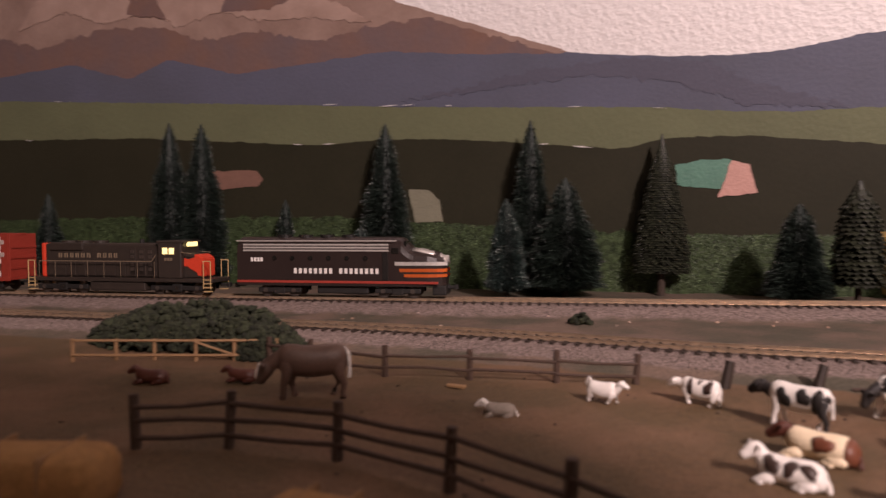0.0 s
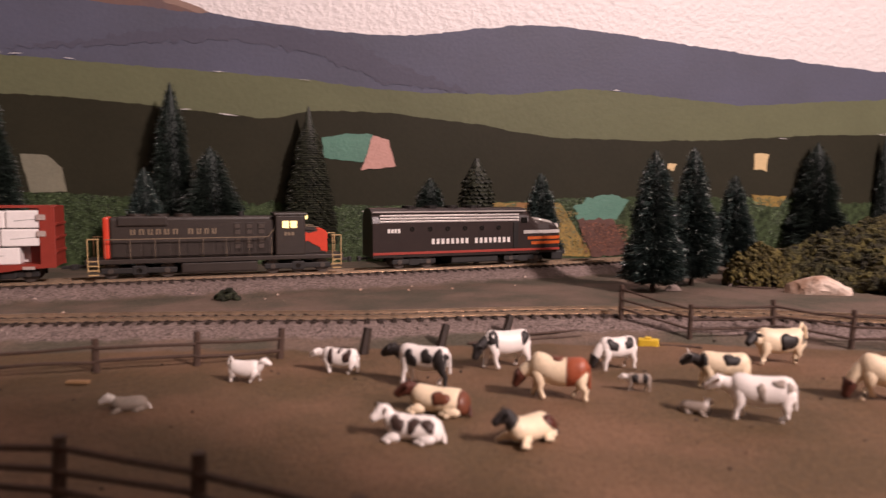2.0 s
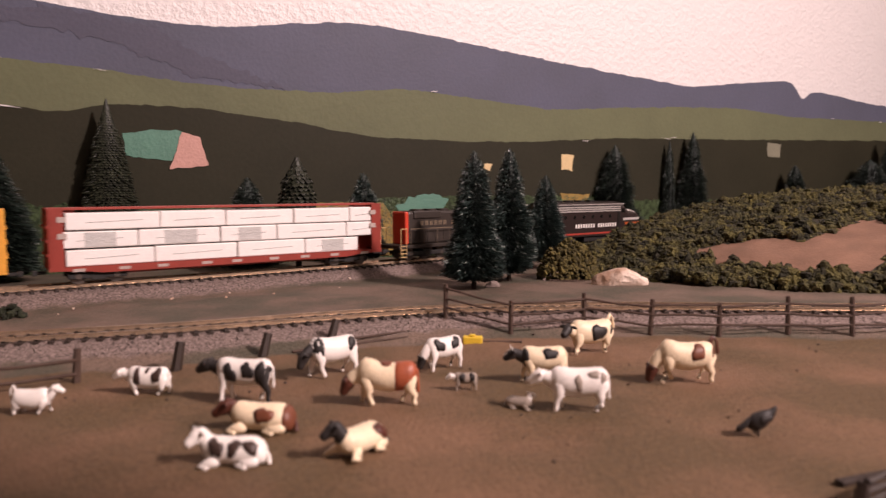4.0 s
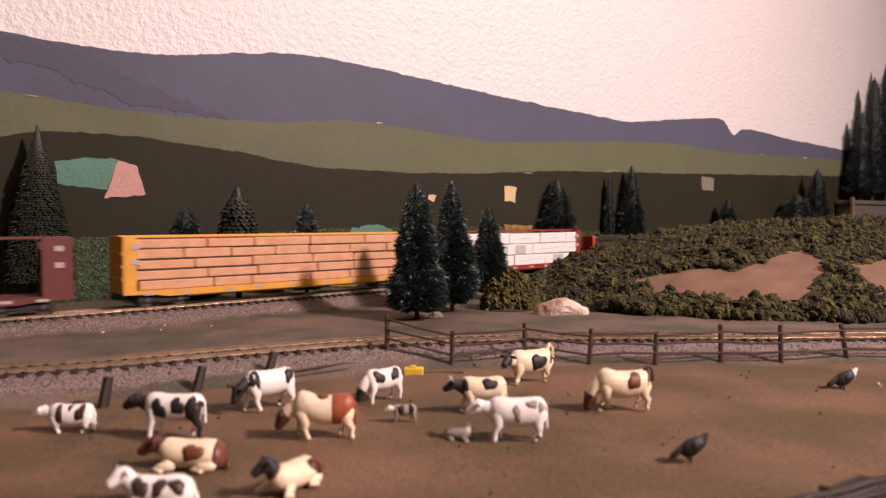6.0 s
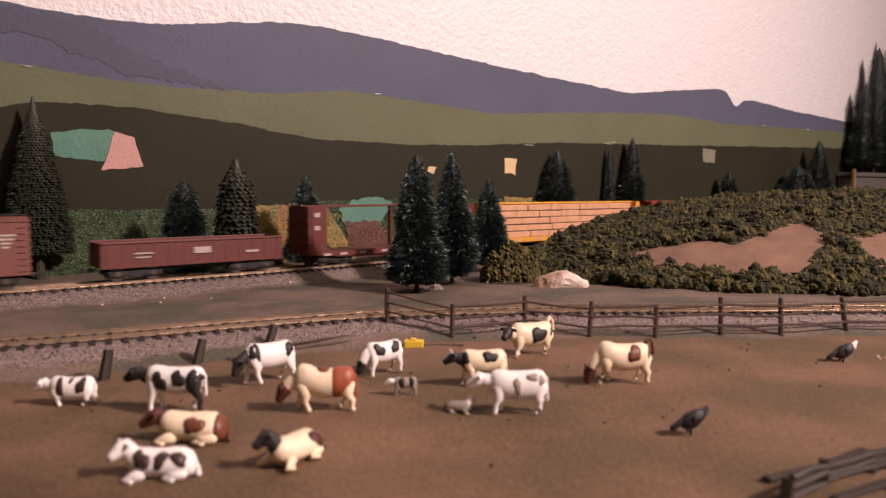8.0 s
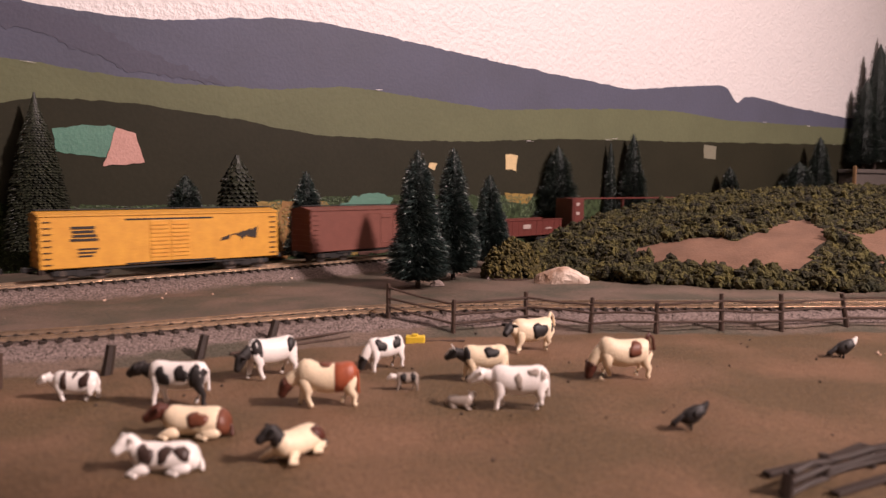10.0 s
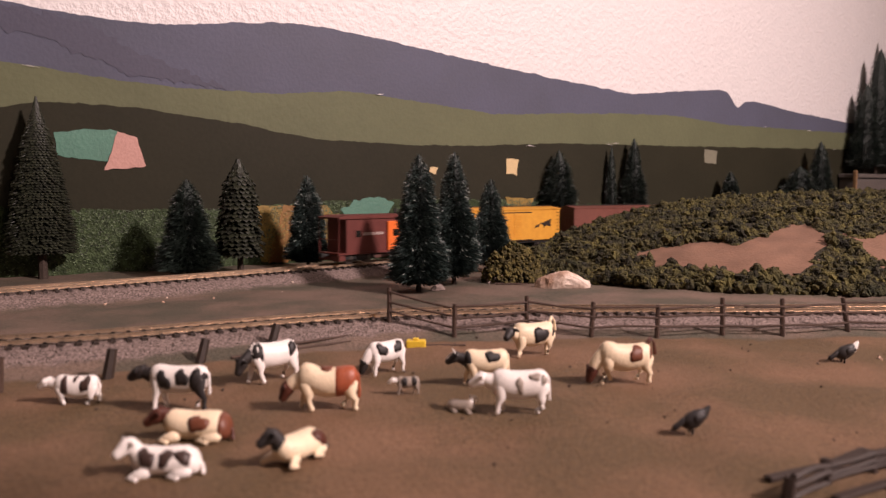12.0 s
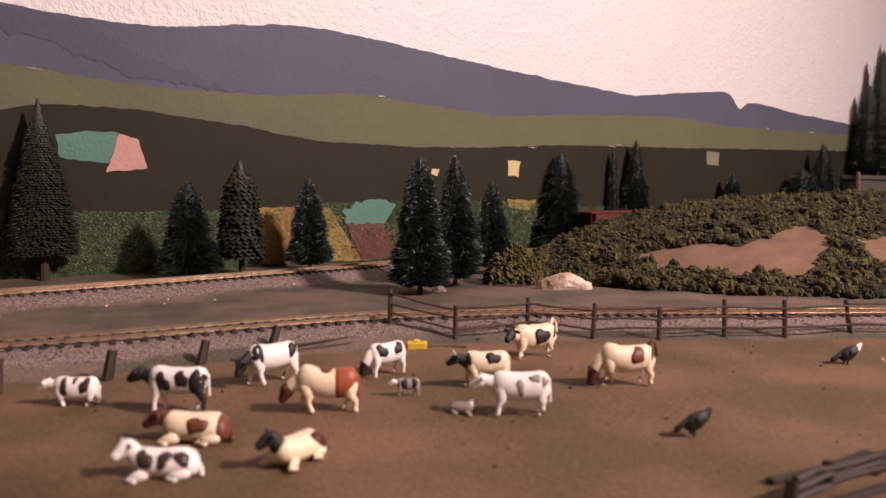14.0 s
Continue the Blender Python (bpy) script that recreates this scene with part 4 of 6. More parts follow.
def caboose():
    L = .140
    h = L / 2
    t = thing("caboose", "brown bay-window caboose with an orange centre panel", "caboose", "train")
    b = h - .010
    part("body", boxes((-b, b, -.0155, .0155, .0110, .0440), bevel=.0006), M["car_brown"], t)
    bm = bmesh.new()
    prism(bm, [(-h, .0435), (h, .0435), (h, .0452), (b, .0470), (-b, .0470), (-h, .0452)], -.0168, .0168)
    part("roof", bm, M["car_brown"], t)
    part("deck", boxes((-h, h, -.0160, .0160, .0095, .0112)), M["car_brown"], t)
    for sy in (-1, 1):
        y = sy * .0156
        bay = part("bay_window", boxes((-.010, .012, min(y - sy * .001, y + sy * .0022), max(y - sy * .001, y + sy * .0022), .0115, .0405), bevel=.0005), M["safety_orange"], t, "bright orange bay")
        part("bay_pane", boxes((-.0035, .0045, y + sy * .0022 - .0003, y + sy * .0022 + .0003, .0255, .0325)), M["glass_dark"], bay, "dark square pane")
        for x in (-.046, .030, .052):
            w = part("window", boxes((x - .0045, x + .0045, y - .0003, y + .0006, .0245, .0335)), M["car_brown"], t)
            part("pane", boxes((x - .0030, x + .0030, y + sy * .0005 - .0003, y + sy * .0005 + .0003, .0260, .0322)), M["glass_dark"], w)
        bars(t, "letter_bar", -.040, -.014, .0275, .0026, y, M["print_white"], 9, "worn white letter as a plain bar")
    for sx in (-1, 1):
        bm = bmesh.new()
        for sy in (-1, 1):
            rod(bm, (sx * (h - .001), sy * .0155, .0110), (sx * (h - .001), sy * .0155, .0240), .0006, n=5)
            rod(bm, (sx * (h - .001), sy * .0155, .0110), (sx * (h - .001), sy * .0155, .0440), .0004, n=5)
        rod(bm, (sx * (h - .001), -.0155, .0240), (sx * (h - .001), .0155, .0240), .0005, n=5)
        part("end_railing", bm, M["car_brown"], t)
        part("step", boxes((sx * (h - .004) - .0035, sx * (h - .004) + .0035, -.0165, .0165, .0040, .0090)), M["car_brown"], t)
    bm = bmesh.new()
    rod(bm, (.02, .006, .046), (.02, .006, .052), .0014, n=8)
    part("stovepipe", bm, M["underframe"], t)
    part("underframe", boxes((-h + .006, h - .006, -.006, .006, .0066, .0098)), M["underframe"], t)
    bogie(t, -h + .028, .022)
    bogie(t, h - .028, .022)
    couplers(t, h)
    return t


# ---------------------------------------------------------------- trees and scenery
def bristle_tree(x, y, z, H, W, material, label, seed, needles=2600, lean=0.0, droop=.12, power=.60, trunk=.06):
    """A bottle-brush fir: a stem, a dark heart and thousands of separate bristles."""
    rnd = random.Random(seed)
    t = thing("fir_tree", label, "tree", "model firs")
    t.matrix_world = pose(x, y, z)
    bm = bmesh.new()
    rod(bm, (0, 0, -.004), (lean * H, 0, H * .97), max(.0016, W * .045), .0006, n=7)
    part("trunk", bm, M["bark"], t)
    V, F = [], []

    def prof(u):
        u0 = trunk
        if u < u0:
            return 0
        v = (u - u0) / (1 - u0)
        return W / 2 * (min(1, v / .10 + .35)) * (1 - v) ** power * (1 + .07 * math.sin(v * 9 + seed) + .06 * math.sin(v * 23 + seed * 2)) + .0012
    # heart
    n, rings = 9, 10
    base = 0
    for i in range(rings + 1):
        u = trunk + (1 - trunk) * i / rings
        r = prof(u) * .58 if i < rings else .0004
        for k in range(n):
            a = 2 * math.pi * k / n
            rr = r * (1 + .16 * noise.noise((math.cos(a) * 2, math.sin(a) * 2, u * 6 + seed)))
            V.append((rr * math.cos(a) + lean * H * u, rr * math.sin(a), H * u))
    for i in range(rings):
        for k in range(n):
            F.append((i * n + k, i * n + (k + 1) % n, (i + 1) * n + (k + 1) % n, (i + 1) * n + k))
    for _ in range(needles):
        u = trunk + (1 - trunk) * (1 - math.sqrt(rnd.random())) ** .92
        a = rnd.uniform(0, 2 * math.pi)
        clump = 1 + .15 * noise.noise((math.cos(a) * 3.2, math.sin(a) * 3.2, u * 16 + seed * 3))
        R = prof(u) * clump * rnd.uniform(.78, 1.14)
        r0 = R * rnd.uniform(.45, .7)
        zt = H * u - droop * (R - r0) + rnd.uniform(-.002, .002)
        a2 = a + rnd.uniform(-.16, .16)
        c, s = math.cos(a), math.sin(a)
        wd = rnd.uniform(.00026, .00062)
        ox = lean * H * u
        k = len(V)
        roll = rnd.uniform(0, math.pi)
        wt, wz = wd * math.cos(roll), wd * math.sin(roll)
        V.append((r0 * c - s * wt + ox, r0 * s + c * wt, H * u - wz))
        V.append((r0 * c + s * wt + ox, r0 * s - c * wt, H * u + wz))
        V.append((R * math.cos(a2) + ox, R * math.sin(a2), max(zt, .001)))
        V.append((R * .9 * math.cos(a2) + s * wt * .6 + ox, R * .9 * math.sin(a2) - c * wt * .6, max(zt + .6 * wz, .0005)))
        F.append((k, k + 1, k + 2, k + 3))
    me = bpy.data.meshes.new("crown")
    me.from_pydata(V, [], F)
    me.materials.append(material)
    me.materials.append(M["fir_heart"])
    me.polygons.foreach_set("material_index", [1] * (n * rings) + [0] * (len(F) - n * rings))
    o = new("crown", me)
    o.parent = t
    return t


def tiered_tree(x, y, z, H, W, seed, tiers, scales, label, power=.82, flat=1.0):
    """A moulded plastic fir: rings of overlapping drooping scales round a stem."""
    rnd = random.Random(seed)
    t = thing("plastic_fir_tree", label, "tree", "model firs")
    t.matrix_world = pose(x, y, z)
    bm = bmesh.new()
    rod(bm, (0, 0, -.004), (0, 0, H * .95), W * .07, .001, n=8)
    part("trunk", bm, M["bark"], t)
    bm = bmesh.new()
    lo = .14
    for i in range(tiers):
        v = i / tiers
        zc = H * (lo + (1 - lo) * v)
        R = W / 2 * (1 - v) ** power * (.88 + .12 * min(1, v * 6)) * min(1, (1 - v) * 4) ** .5 + .0012
        n = max(6, int(scales * (R / (W / 2)) ** .6))
        ph = rnd.random()
        dz = H * (1 - lo) / tiers
        for k in range(n):
            a = 2 * math.pi * (k + ph + rnd.uniform(-.15, .15)) / n
            half = math.pi / n * 1.15
            rr = R * rnd.uniform(.86, 1.10)
            pts = []
            for da, rad, zz in ((-half, R * .55, dz * 1.5), (half, R * .55, dz * 1.5), (half * .9, rr * .92, dz * .25), (0, rr, -dz * .35), (-half * .9, rr * .92, dz * .25)):
                pts.append(Vector((rad * math.cos(a + da), rad * math.sin(a + da), zc + zz)))
            outer = [bm.verts.new(p) for p in pts]
            inner = [bm.verts.new(p - Vector((math.cos(a), math.sin(a), .3)) * .0012) for p in pts]
            bm.faces.new(outer)
            bm.faces.new(inner[::-1])
            for j in range(5):
                bm.faces.new((outer[j], inner[j], inner[(j + 1) % 5], outer[(j + 1) % 5]))
    bmesh.ops.recalc_face_normals(bm, faces=bm.faces)
    for v in bm.verts:
        v.co.y *= flat
    part("crown", bm, M["plastic_fir"], t)
    return t


ICO = None


def clumps(name, places, material, label, category="foliage", kind="", parent=None, seed=1, lumps=(0.55, 1.3)):
    """Many small crumbly lumps of foliage in one mesh; places are (x, y, z, radius)."""
    global ICO
    if ICO is None:
        b = bmesh.new()
        bmesh.ops.create_icosphere(b, subdivisions=1, radius=1)
        b.verts.index_update()
        ICO = ([tuple(v.co) for v in b.verts], [tuple(v.index for v in f.verts) for f in b.faces])
        b.free()
    g = np.random.RandomState(seed)
    P = np.array(places)
    n, m = len(P), len(ICO[0])
    q = g.uniform(lumps[0], lumps[1], (n, m, 1)) * g.uniform(.7, 1.2, (n, 1, 3)) * P[:, None, 3:4]
    V = (P[:, None, :3] + np.array(ICO[0])[None] * q).reshape(-1, 3).tolist()
    F = (np.array(ICO[1])[None] + (np.arange(n) * m)[:, None, None]).reshape(-1, 3).tolist()
    me = bpy.data.meshes.new(name)
    me.from_pydata(V, [], F)
    me.materials.append(material)
    o = new(name, me)
    if parent is not None:
        o.parent = parent
    else:
        tagged(o, label, category, kind=kind)
    return o


SOIL = [(.492, .470), (.520, .460), (.553, .434), (.560, .410), (.600, .408), (.652, .403), (.622, .358), (.581, .346), (.550, .346), (.528, .360), (.510, .388), (.495, .425), (.478, .432)]


def inside(x, y, poly):
    c = False
    for (x0, y0), (x1, y1) in zip(poly, poly[1:] + poly[:1]):
        if (y0 > y) != (y1 > y) and x < (x1 - x0) * (y - y0) / (y1 - y0) + x0:
            c = not c
    return c


def hill():
    xs, ys = np.arange(.40, 1.62, .008), np.arange(-.12, .70, .008)
    X, Y = np.meshgrid(xs, ys)
    Z, _, _ = terrain(X, Y)
    d = X - np.interp(Y, EDGE_Y, EDGE_X)
    off = abs(BACK.offset(X, Y))
    Z = Z + .001 + .003 * smooth(.01, .04, d) + np.vectorize(lambda x, y: .004 * noise.noise((x * 30, y * 30, 2)))(X, Y) * smooth(0, .06, d)
    Z = np.where(d < 0, Z - .006, Z)
    bm = bmesh.new()
    vs = [[bm.verts.new((X[i, j], Y[i, j], Z[i, j])) for j in range(len(xs))] for i in range(len(ys))]
    for i in range(len(ys) - 1):
        for j in range(len(xs) - 1):
            if d[i:i + 2, j:j + 2].max() > 0 and off[i:i + 2, j:j + 2].min() > .03:
                f = bm.faces.new((vs[i][j], vs[i][j + 1], vs[i + 1][j + 1], vs[i + 1][j]))
                cx, cy = f.calc_center_median()[:2]
                f.material_index = 0 if inside(cx, cy, [(x * 1.0, y) for x, y in SOIL]) or (.61 < cx < .71 and .23 < cy < .36) else 1
    for v in [v for v in bm.verts if not v.link_faces]:
        bm.verts.remove(v)
    h = tagged(part("hill", bm, M["soil"], smooth=True, extra=(M["turf"],)), "tan earth hill covered in olive foliage", "hill", kind="structure")
    rnd = random.Random(21)
    N = 120000
    px_, py_ = np.array([.40 + .95 * rnd.random() ** 1.5 for _ in range(N)]), np.array([rnd.uniform(.02, .66) for _ in range(N)])
    d = px_ - np.interp(py_, EDGE_Y, EDGE_X)
    b = BACK.offset(px_, py_)
    f = FRONT.offset(px_, py_)
    z = terrain(px_, py_)[0]
    places = []
    for x, y, zz, dd, bb, ff in zip(px_, py_, z, d, b, f):
        if dd < -.004 or bb > -.035 or ff < .022:
            continue
        if dd > .42 and rnd.random() < .55:
            continue
        jx, jy = x + .005 * noise.noise((x * 60, y * 60, 1)), y + .005 * noise.noise((x * 60, y * 60, 9))
        if inside(jx, jy, SOIL) or (.615 < jx < .70 and .24 < jy < .35 - (jx - .615) * .2):
            continue
        r = rnd.uniform(.0013, .0048)
        places.append((x, y, zz + r * rnd.uniform(.0, .8) + .011 * max(0, .35 + noise.noise((x * 48, y * 48, 4))) * rnd.random() ** .6, r))
    clumps("hill_foliage", places, M["lichen"], "olive and brown crumbly foliage on the hill", kind="stuff", seed=3)
    # stone bank that closes the view past the hill
    wall = thing("stone_abutment", "grey stone abutment under dark firs beside the hill", "abutment")
    wall.matrix_world = pose(1.36, .755, 0)
    part("face", boxes((0, .40, -.015, .02, 0, .118), bevel=.002), M["concrete"], wall)
    part("coping", boxes((-.003, .403, -.019, .02, .118, .126), bevel=.0015), M["concrete"], wall)
    part("end_post", boxes((-.007, -.0032, -.018, -.010, 0, .132), bevel=.002), M["straw_wood"], wall, "tan end post")


def bush(name, x, y, w, d, h, material, label, seed, count):
    rnd = random.Random(seed)
    z0 = ground_z(x, y)
    pl = []
    for _ in range(count):
        a, q = rnd.uniform(0, 2 * math.pi), math.sqrt(rnd.random())
        u, v = q * math.cos(a), q * math.sin(a)
        top = h * math.sqrt(max(0, 1 - q * q)) * (1 + .35 * noise.noise((u * 2.5, v * 2.5, seed)))
        r = rnd.uniform(.0010, .0030)
        pl.append((u * w / 2, v * d / 2, max(r * .5, top * rnd.random() ** .35), r))
    o = clumps(name, pl, material, label, "bush", seed=seed)
    o.matrix_world = pose(x, y, z0)
    return o


def stone(x, y, L, W, H, seed, label, material, turn=0):
    bm = bmesh.new()
    bmesh.ops.create_icosphere(bm, subdivisions=3, radius=1)
    rnd = random.Random(int(seed * 10))
    cuts = [(Vector((rnd.uniform(-1, 1), rnd.uniform(-1, 1), rnd.uniform(-.2, 1))).normalized(), rnd.uniform(.52, .80)) for _ in range(11)]
    for v in bm.verts:
        c = v.co.copy()
        for n, d in cuts:
            if c.dot(n) > d:
                c -= n * (c.dot(n) - d)
        k = 1 + .12 * noise.noise((c.x * 1.1 + seed, c.y * 1.1, c.z * 1.1)) + .10 * noise.noise((c.x * 4 + seed, c.y * 4, c.z * 4))
        v.co = Vector((c.x * L / 2 * k, c.y * W / 2 * k, max(-.25, c.z * k) * H * .8))
    o = tagged(part("rock", bm, material), label, "rock")
    o.matrix_world = pose(x, y, ground_z(x, y) + H * .14, 0, 0, turn)
    return o


# ---------------------------------------------------------------- fences
def rail_fence(name, posts, label, wood, rails=(.006, .0115, .017), post_h=.020, r=.0013, leans=None, sag=.0008):
    """Round posts with split rails between them; posts are (x, y)."""
    t = thing(name, label, "fence", kind="")
    rnd = random.Random(len(posts) * 7 + int(posts[0][0] * 1000))
    tops = []
    for i, (x, y) in enumerate(posts):
        z = ground_z(x, y)
        ln = leans[i] if leans else (rnd.uniform(-.06, .06), rnd.uniform(-.05, .05))
        hh = post_h * rnd.uniform(.94, 1.12)
        bm = bmesh.new()
        rod(bm, (x, y, z - .002), (x + ln[0] * hh, y + ln[1] * hh, z + hh), r * 1.25, r * 1.05, n=7)
        part("post", bm, wood, t)
        tops.append((x, y, z, ln))
    for a, b in zip(tops, tops[1:]):
        for k in rails:
            bm = bmesh.new()
            pa = Vector((a[0] + a[3][0] * k, a[1] + a[3][1] * k - .001, a[2] + k + rnd.uniform(-.0008, .0008)))
            pb = Vector((b[0] + b[3][0] * k, b[1] + b[3][1] * k - .001, b[2] + k + rnd.uniform(-.0008, .0008)))
            mid = (pa + pb) / 2 - Vector((0, 0, rnd.uniform(-sag, sag)))
            rod(bm, pa, mid, r * .62, r * .55, n=6)
            rod(bm, mid, pb, r * .55, r * .62, n=6)
            part("split_rail", bm, wood, t)
    return t


def gate_fence():
    """Board fence with a diagonal brace in front of the hedge."""
    t = thing("board_fence", "tan wooden board fence with a braced gate before a hedge", "fence")
    pts = [(-.345, .340), (-.318, .346), (-.295, .352), (-.270, .358), (-.247, .364), (-.222, .371)]
    pos = [Vector((x, y, ground_z(x, y))) for x, y in pts]
    for p in pos:
        bm = bmesh.new()
        rod(bm, p - Vector((0, 0, .002)), p + Vector((0, 0, .0135)), .0012, .0011, n=6)
        part("post", bm, M["straw_wood"], t)
    for a, b in zip(pos, pos[1:]):
        for z in (.0035, .0125):
            bm = bmesh.new()
            rod(bm, a + Vector((0, -.001, z)), b + Vector((0, -.001, z)), .0009, n=5)
            part("board", bm, M["straw_wood"], t)
    bm = bmesh.new()
    rod(bm, pos[3] + Vector((0, -.0015, .012)), pos[4] + Vector((0, -.0015, .004)), .0008, n=5)
    part("brace", bm, M["straw_wood"], t)


# ---------------------------------------------------------------- toy animals (head towards +x, feet at z = 0)
def spot(t, sections, cx, phi, rx, rp, material):
    """A painted patch that follows the rounded body on both flanks."""
    xs = [s[0] for s in sections]
    for sy in (-1, 1):
        bm = bmesh.new()

        def v(r, th):
            wob = 1 + .20 * math.sin(2 * th + cx * 1700) + .14 * math.sin(3 * th + cx * 900 + sy) + .08 * math.sin(5 * th)
            x = cx + rx * r * math.cos(th) * wob
            p = math.radians(phi + rp * r * math.sin(th) * wob)
            z, w, hh = (np.interp(x, xs, [s[i] for s in sections]) for i in (1, 2, 3))
            lift = .0001 + .0002 * (r < .99)
            return bm.verts.new((x, sy * (w * math.cos(p) * 1.01 + lift), z + hh * math.sin(p) * 1.01 + lift * math.sin(p)))
        n = 18
        mid = v(0, 0)
        r1, r2 = ([v(r, 2 * math.pi * k / n) for k in range(n)] for r in (.55, 1.0))
        for k in range(n):
            bm.faces.new((mid, r1[k], r1[(k + 1) % n]))
            bm.faces.new((r1[k], r2[k], r2[(k + 1) % n], r1[(k + 1) % n]))
        bmesh.ops.recalc_face_normals(bm, faces=bm.faces)
        bmesh.ops.solidify(bm, geom=bm.faces[:], thickness=.0003)
        part("spot", bm, material, t, smooth=True)


def limb(bm, nodes, n=10):
    """A rounded tapering tube through nodes (x, y, z, half_width, half_depth)."""
    P = [Vector(q[:3]) for q in nodes]
    rings = []
    for i, q in enumerate(nodes):
        d = (P[min(i + 1, len(P) - 1)] - P[max(i - 1, 0)]).normalized()
        side = d.cross(Vector((0, 0, 1)))
        side = Vector((0, 1, 0)) if side.length < .35 else side.normalized()
        up = side.cross(d).normalized()
        ends = [(0, 1)]
        if i == 0:
            ends = [(-.75, .5), (-.4, .86), (0, 1)]
        elif i == len(nodes) - 1:
            ends = [(0, 1), (.4, .86), (.75, .5)]
        for push, sc in ends:
            c = P[i] + d * push * q[4]
            rings.append([bm.verts.new(c + side * (q[3] * sc * math.cos(2 * math.pi * k / n)) + up * (q[4] * sc * math.sin(2 * math.pi * k / n))) for k in range(n)])
    for a, b in zip(rings, rings[1:]):
        for k in range(n):
            bm.faces.new((a[k], a[(k + 1) % n], b[(k + 1) % n], b[k]))
    bm.faces.new(rings[0][::-1])
    bm.faces.new(rings[-1])
    bmesh.ops.recalc_face_normals(bm, faces=bm.faces)
    return bm


def cow_head(t, k, base, aim, head_mat, face=None, horns=True, size=1.0):
    """Skull, muzzle, ears and horns; base is the poll, aim the unit direction of the muzzle."""
    s = k * size
    b, d = Vector(base), Vector(aim).normalized()
    side = Vector((-d.y, d.x, 0))
    side = Vector((0, 1, 0)) if side.length < .2 else side.normalized()
    bm = bmesh.new()
    limb(bm, [(*(b + d * q * s), w * s, h * s) for q, w, h in ((-.0002, .0022, .0026), (.0014, .0027, .0030), (.0030, .0023, .0027), (.0046, .0019, .0021), (.0058, .0019, .0019))], 12)
    hd = part("head", bm, head_mat, t, smooth=True)
    up = Vector((0, 0, 1)) - d * d.z
    up.normalize()
    if face is not None:
        bm = bmesh.new()
        limb(bm, [(*(b + d * q * s + up * u * s), w * s, .0008 * s) for q, u, w in ((.0010, .0026, .0008), (.0036, .0023, .0010), (.0058, .0016, .0009))], 8)
        part("blaze", bm, face, hd, "pale blaze on the face", smooth=True)
    for q in (-1, 1):
        bm = bmesh.new()
        e = b + d * .0002 * s + side * q * .0020 * s + up * .0012 * s
        limb(bm, [(*e, .0006 * s, .0008 * s), (*(e + side * q * .0016 * s + up * .0002 * s), .0008 * s, .0011 * s), (*(e + side * q * .0030 * s - up * .0003 * s), .0003 * s, .0005 * s)], 7)
        part("ear", bm, head_mat, hd, smooth=True)
        if horns:
            bm = bmesh.new()
            e = b + side * q * .0012 * s + up * .0022 * s
            limb(bm, [(*e, .0005 * s, .0005 * s), (*(e + side * q * .0012 * s + up * .0010 * s), .0004 * s, .0004 * s), (*(e + side * q * .0014 * s + up * .0022 * s), .0002 * s, .0002 * s)], 6)
            part("horn", bm, M["hide_white"], hd, smooth=True)
    return hd


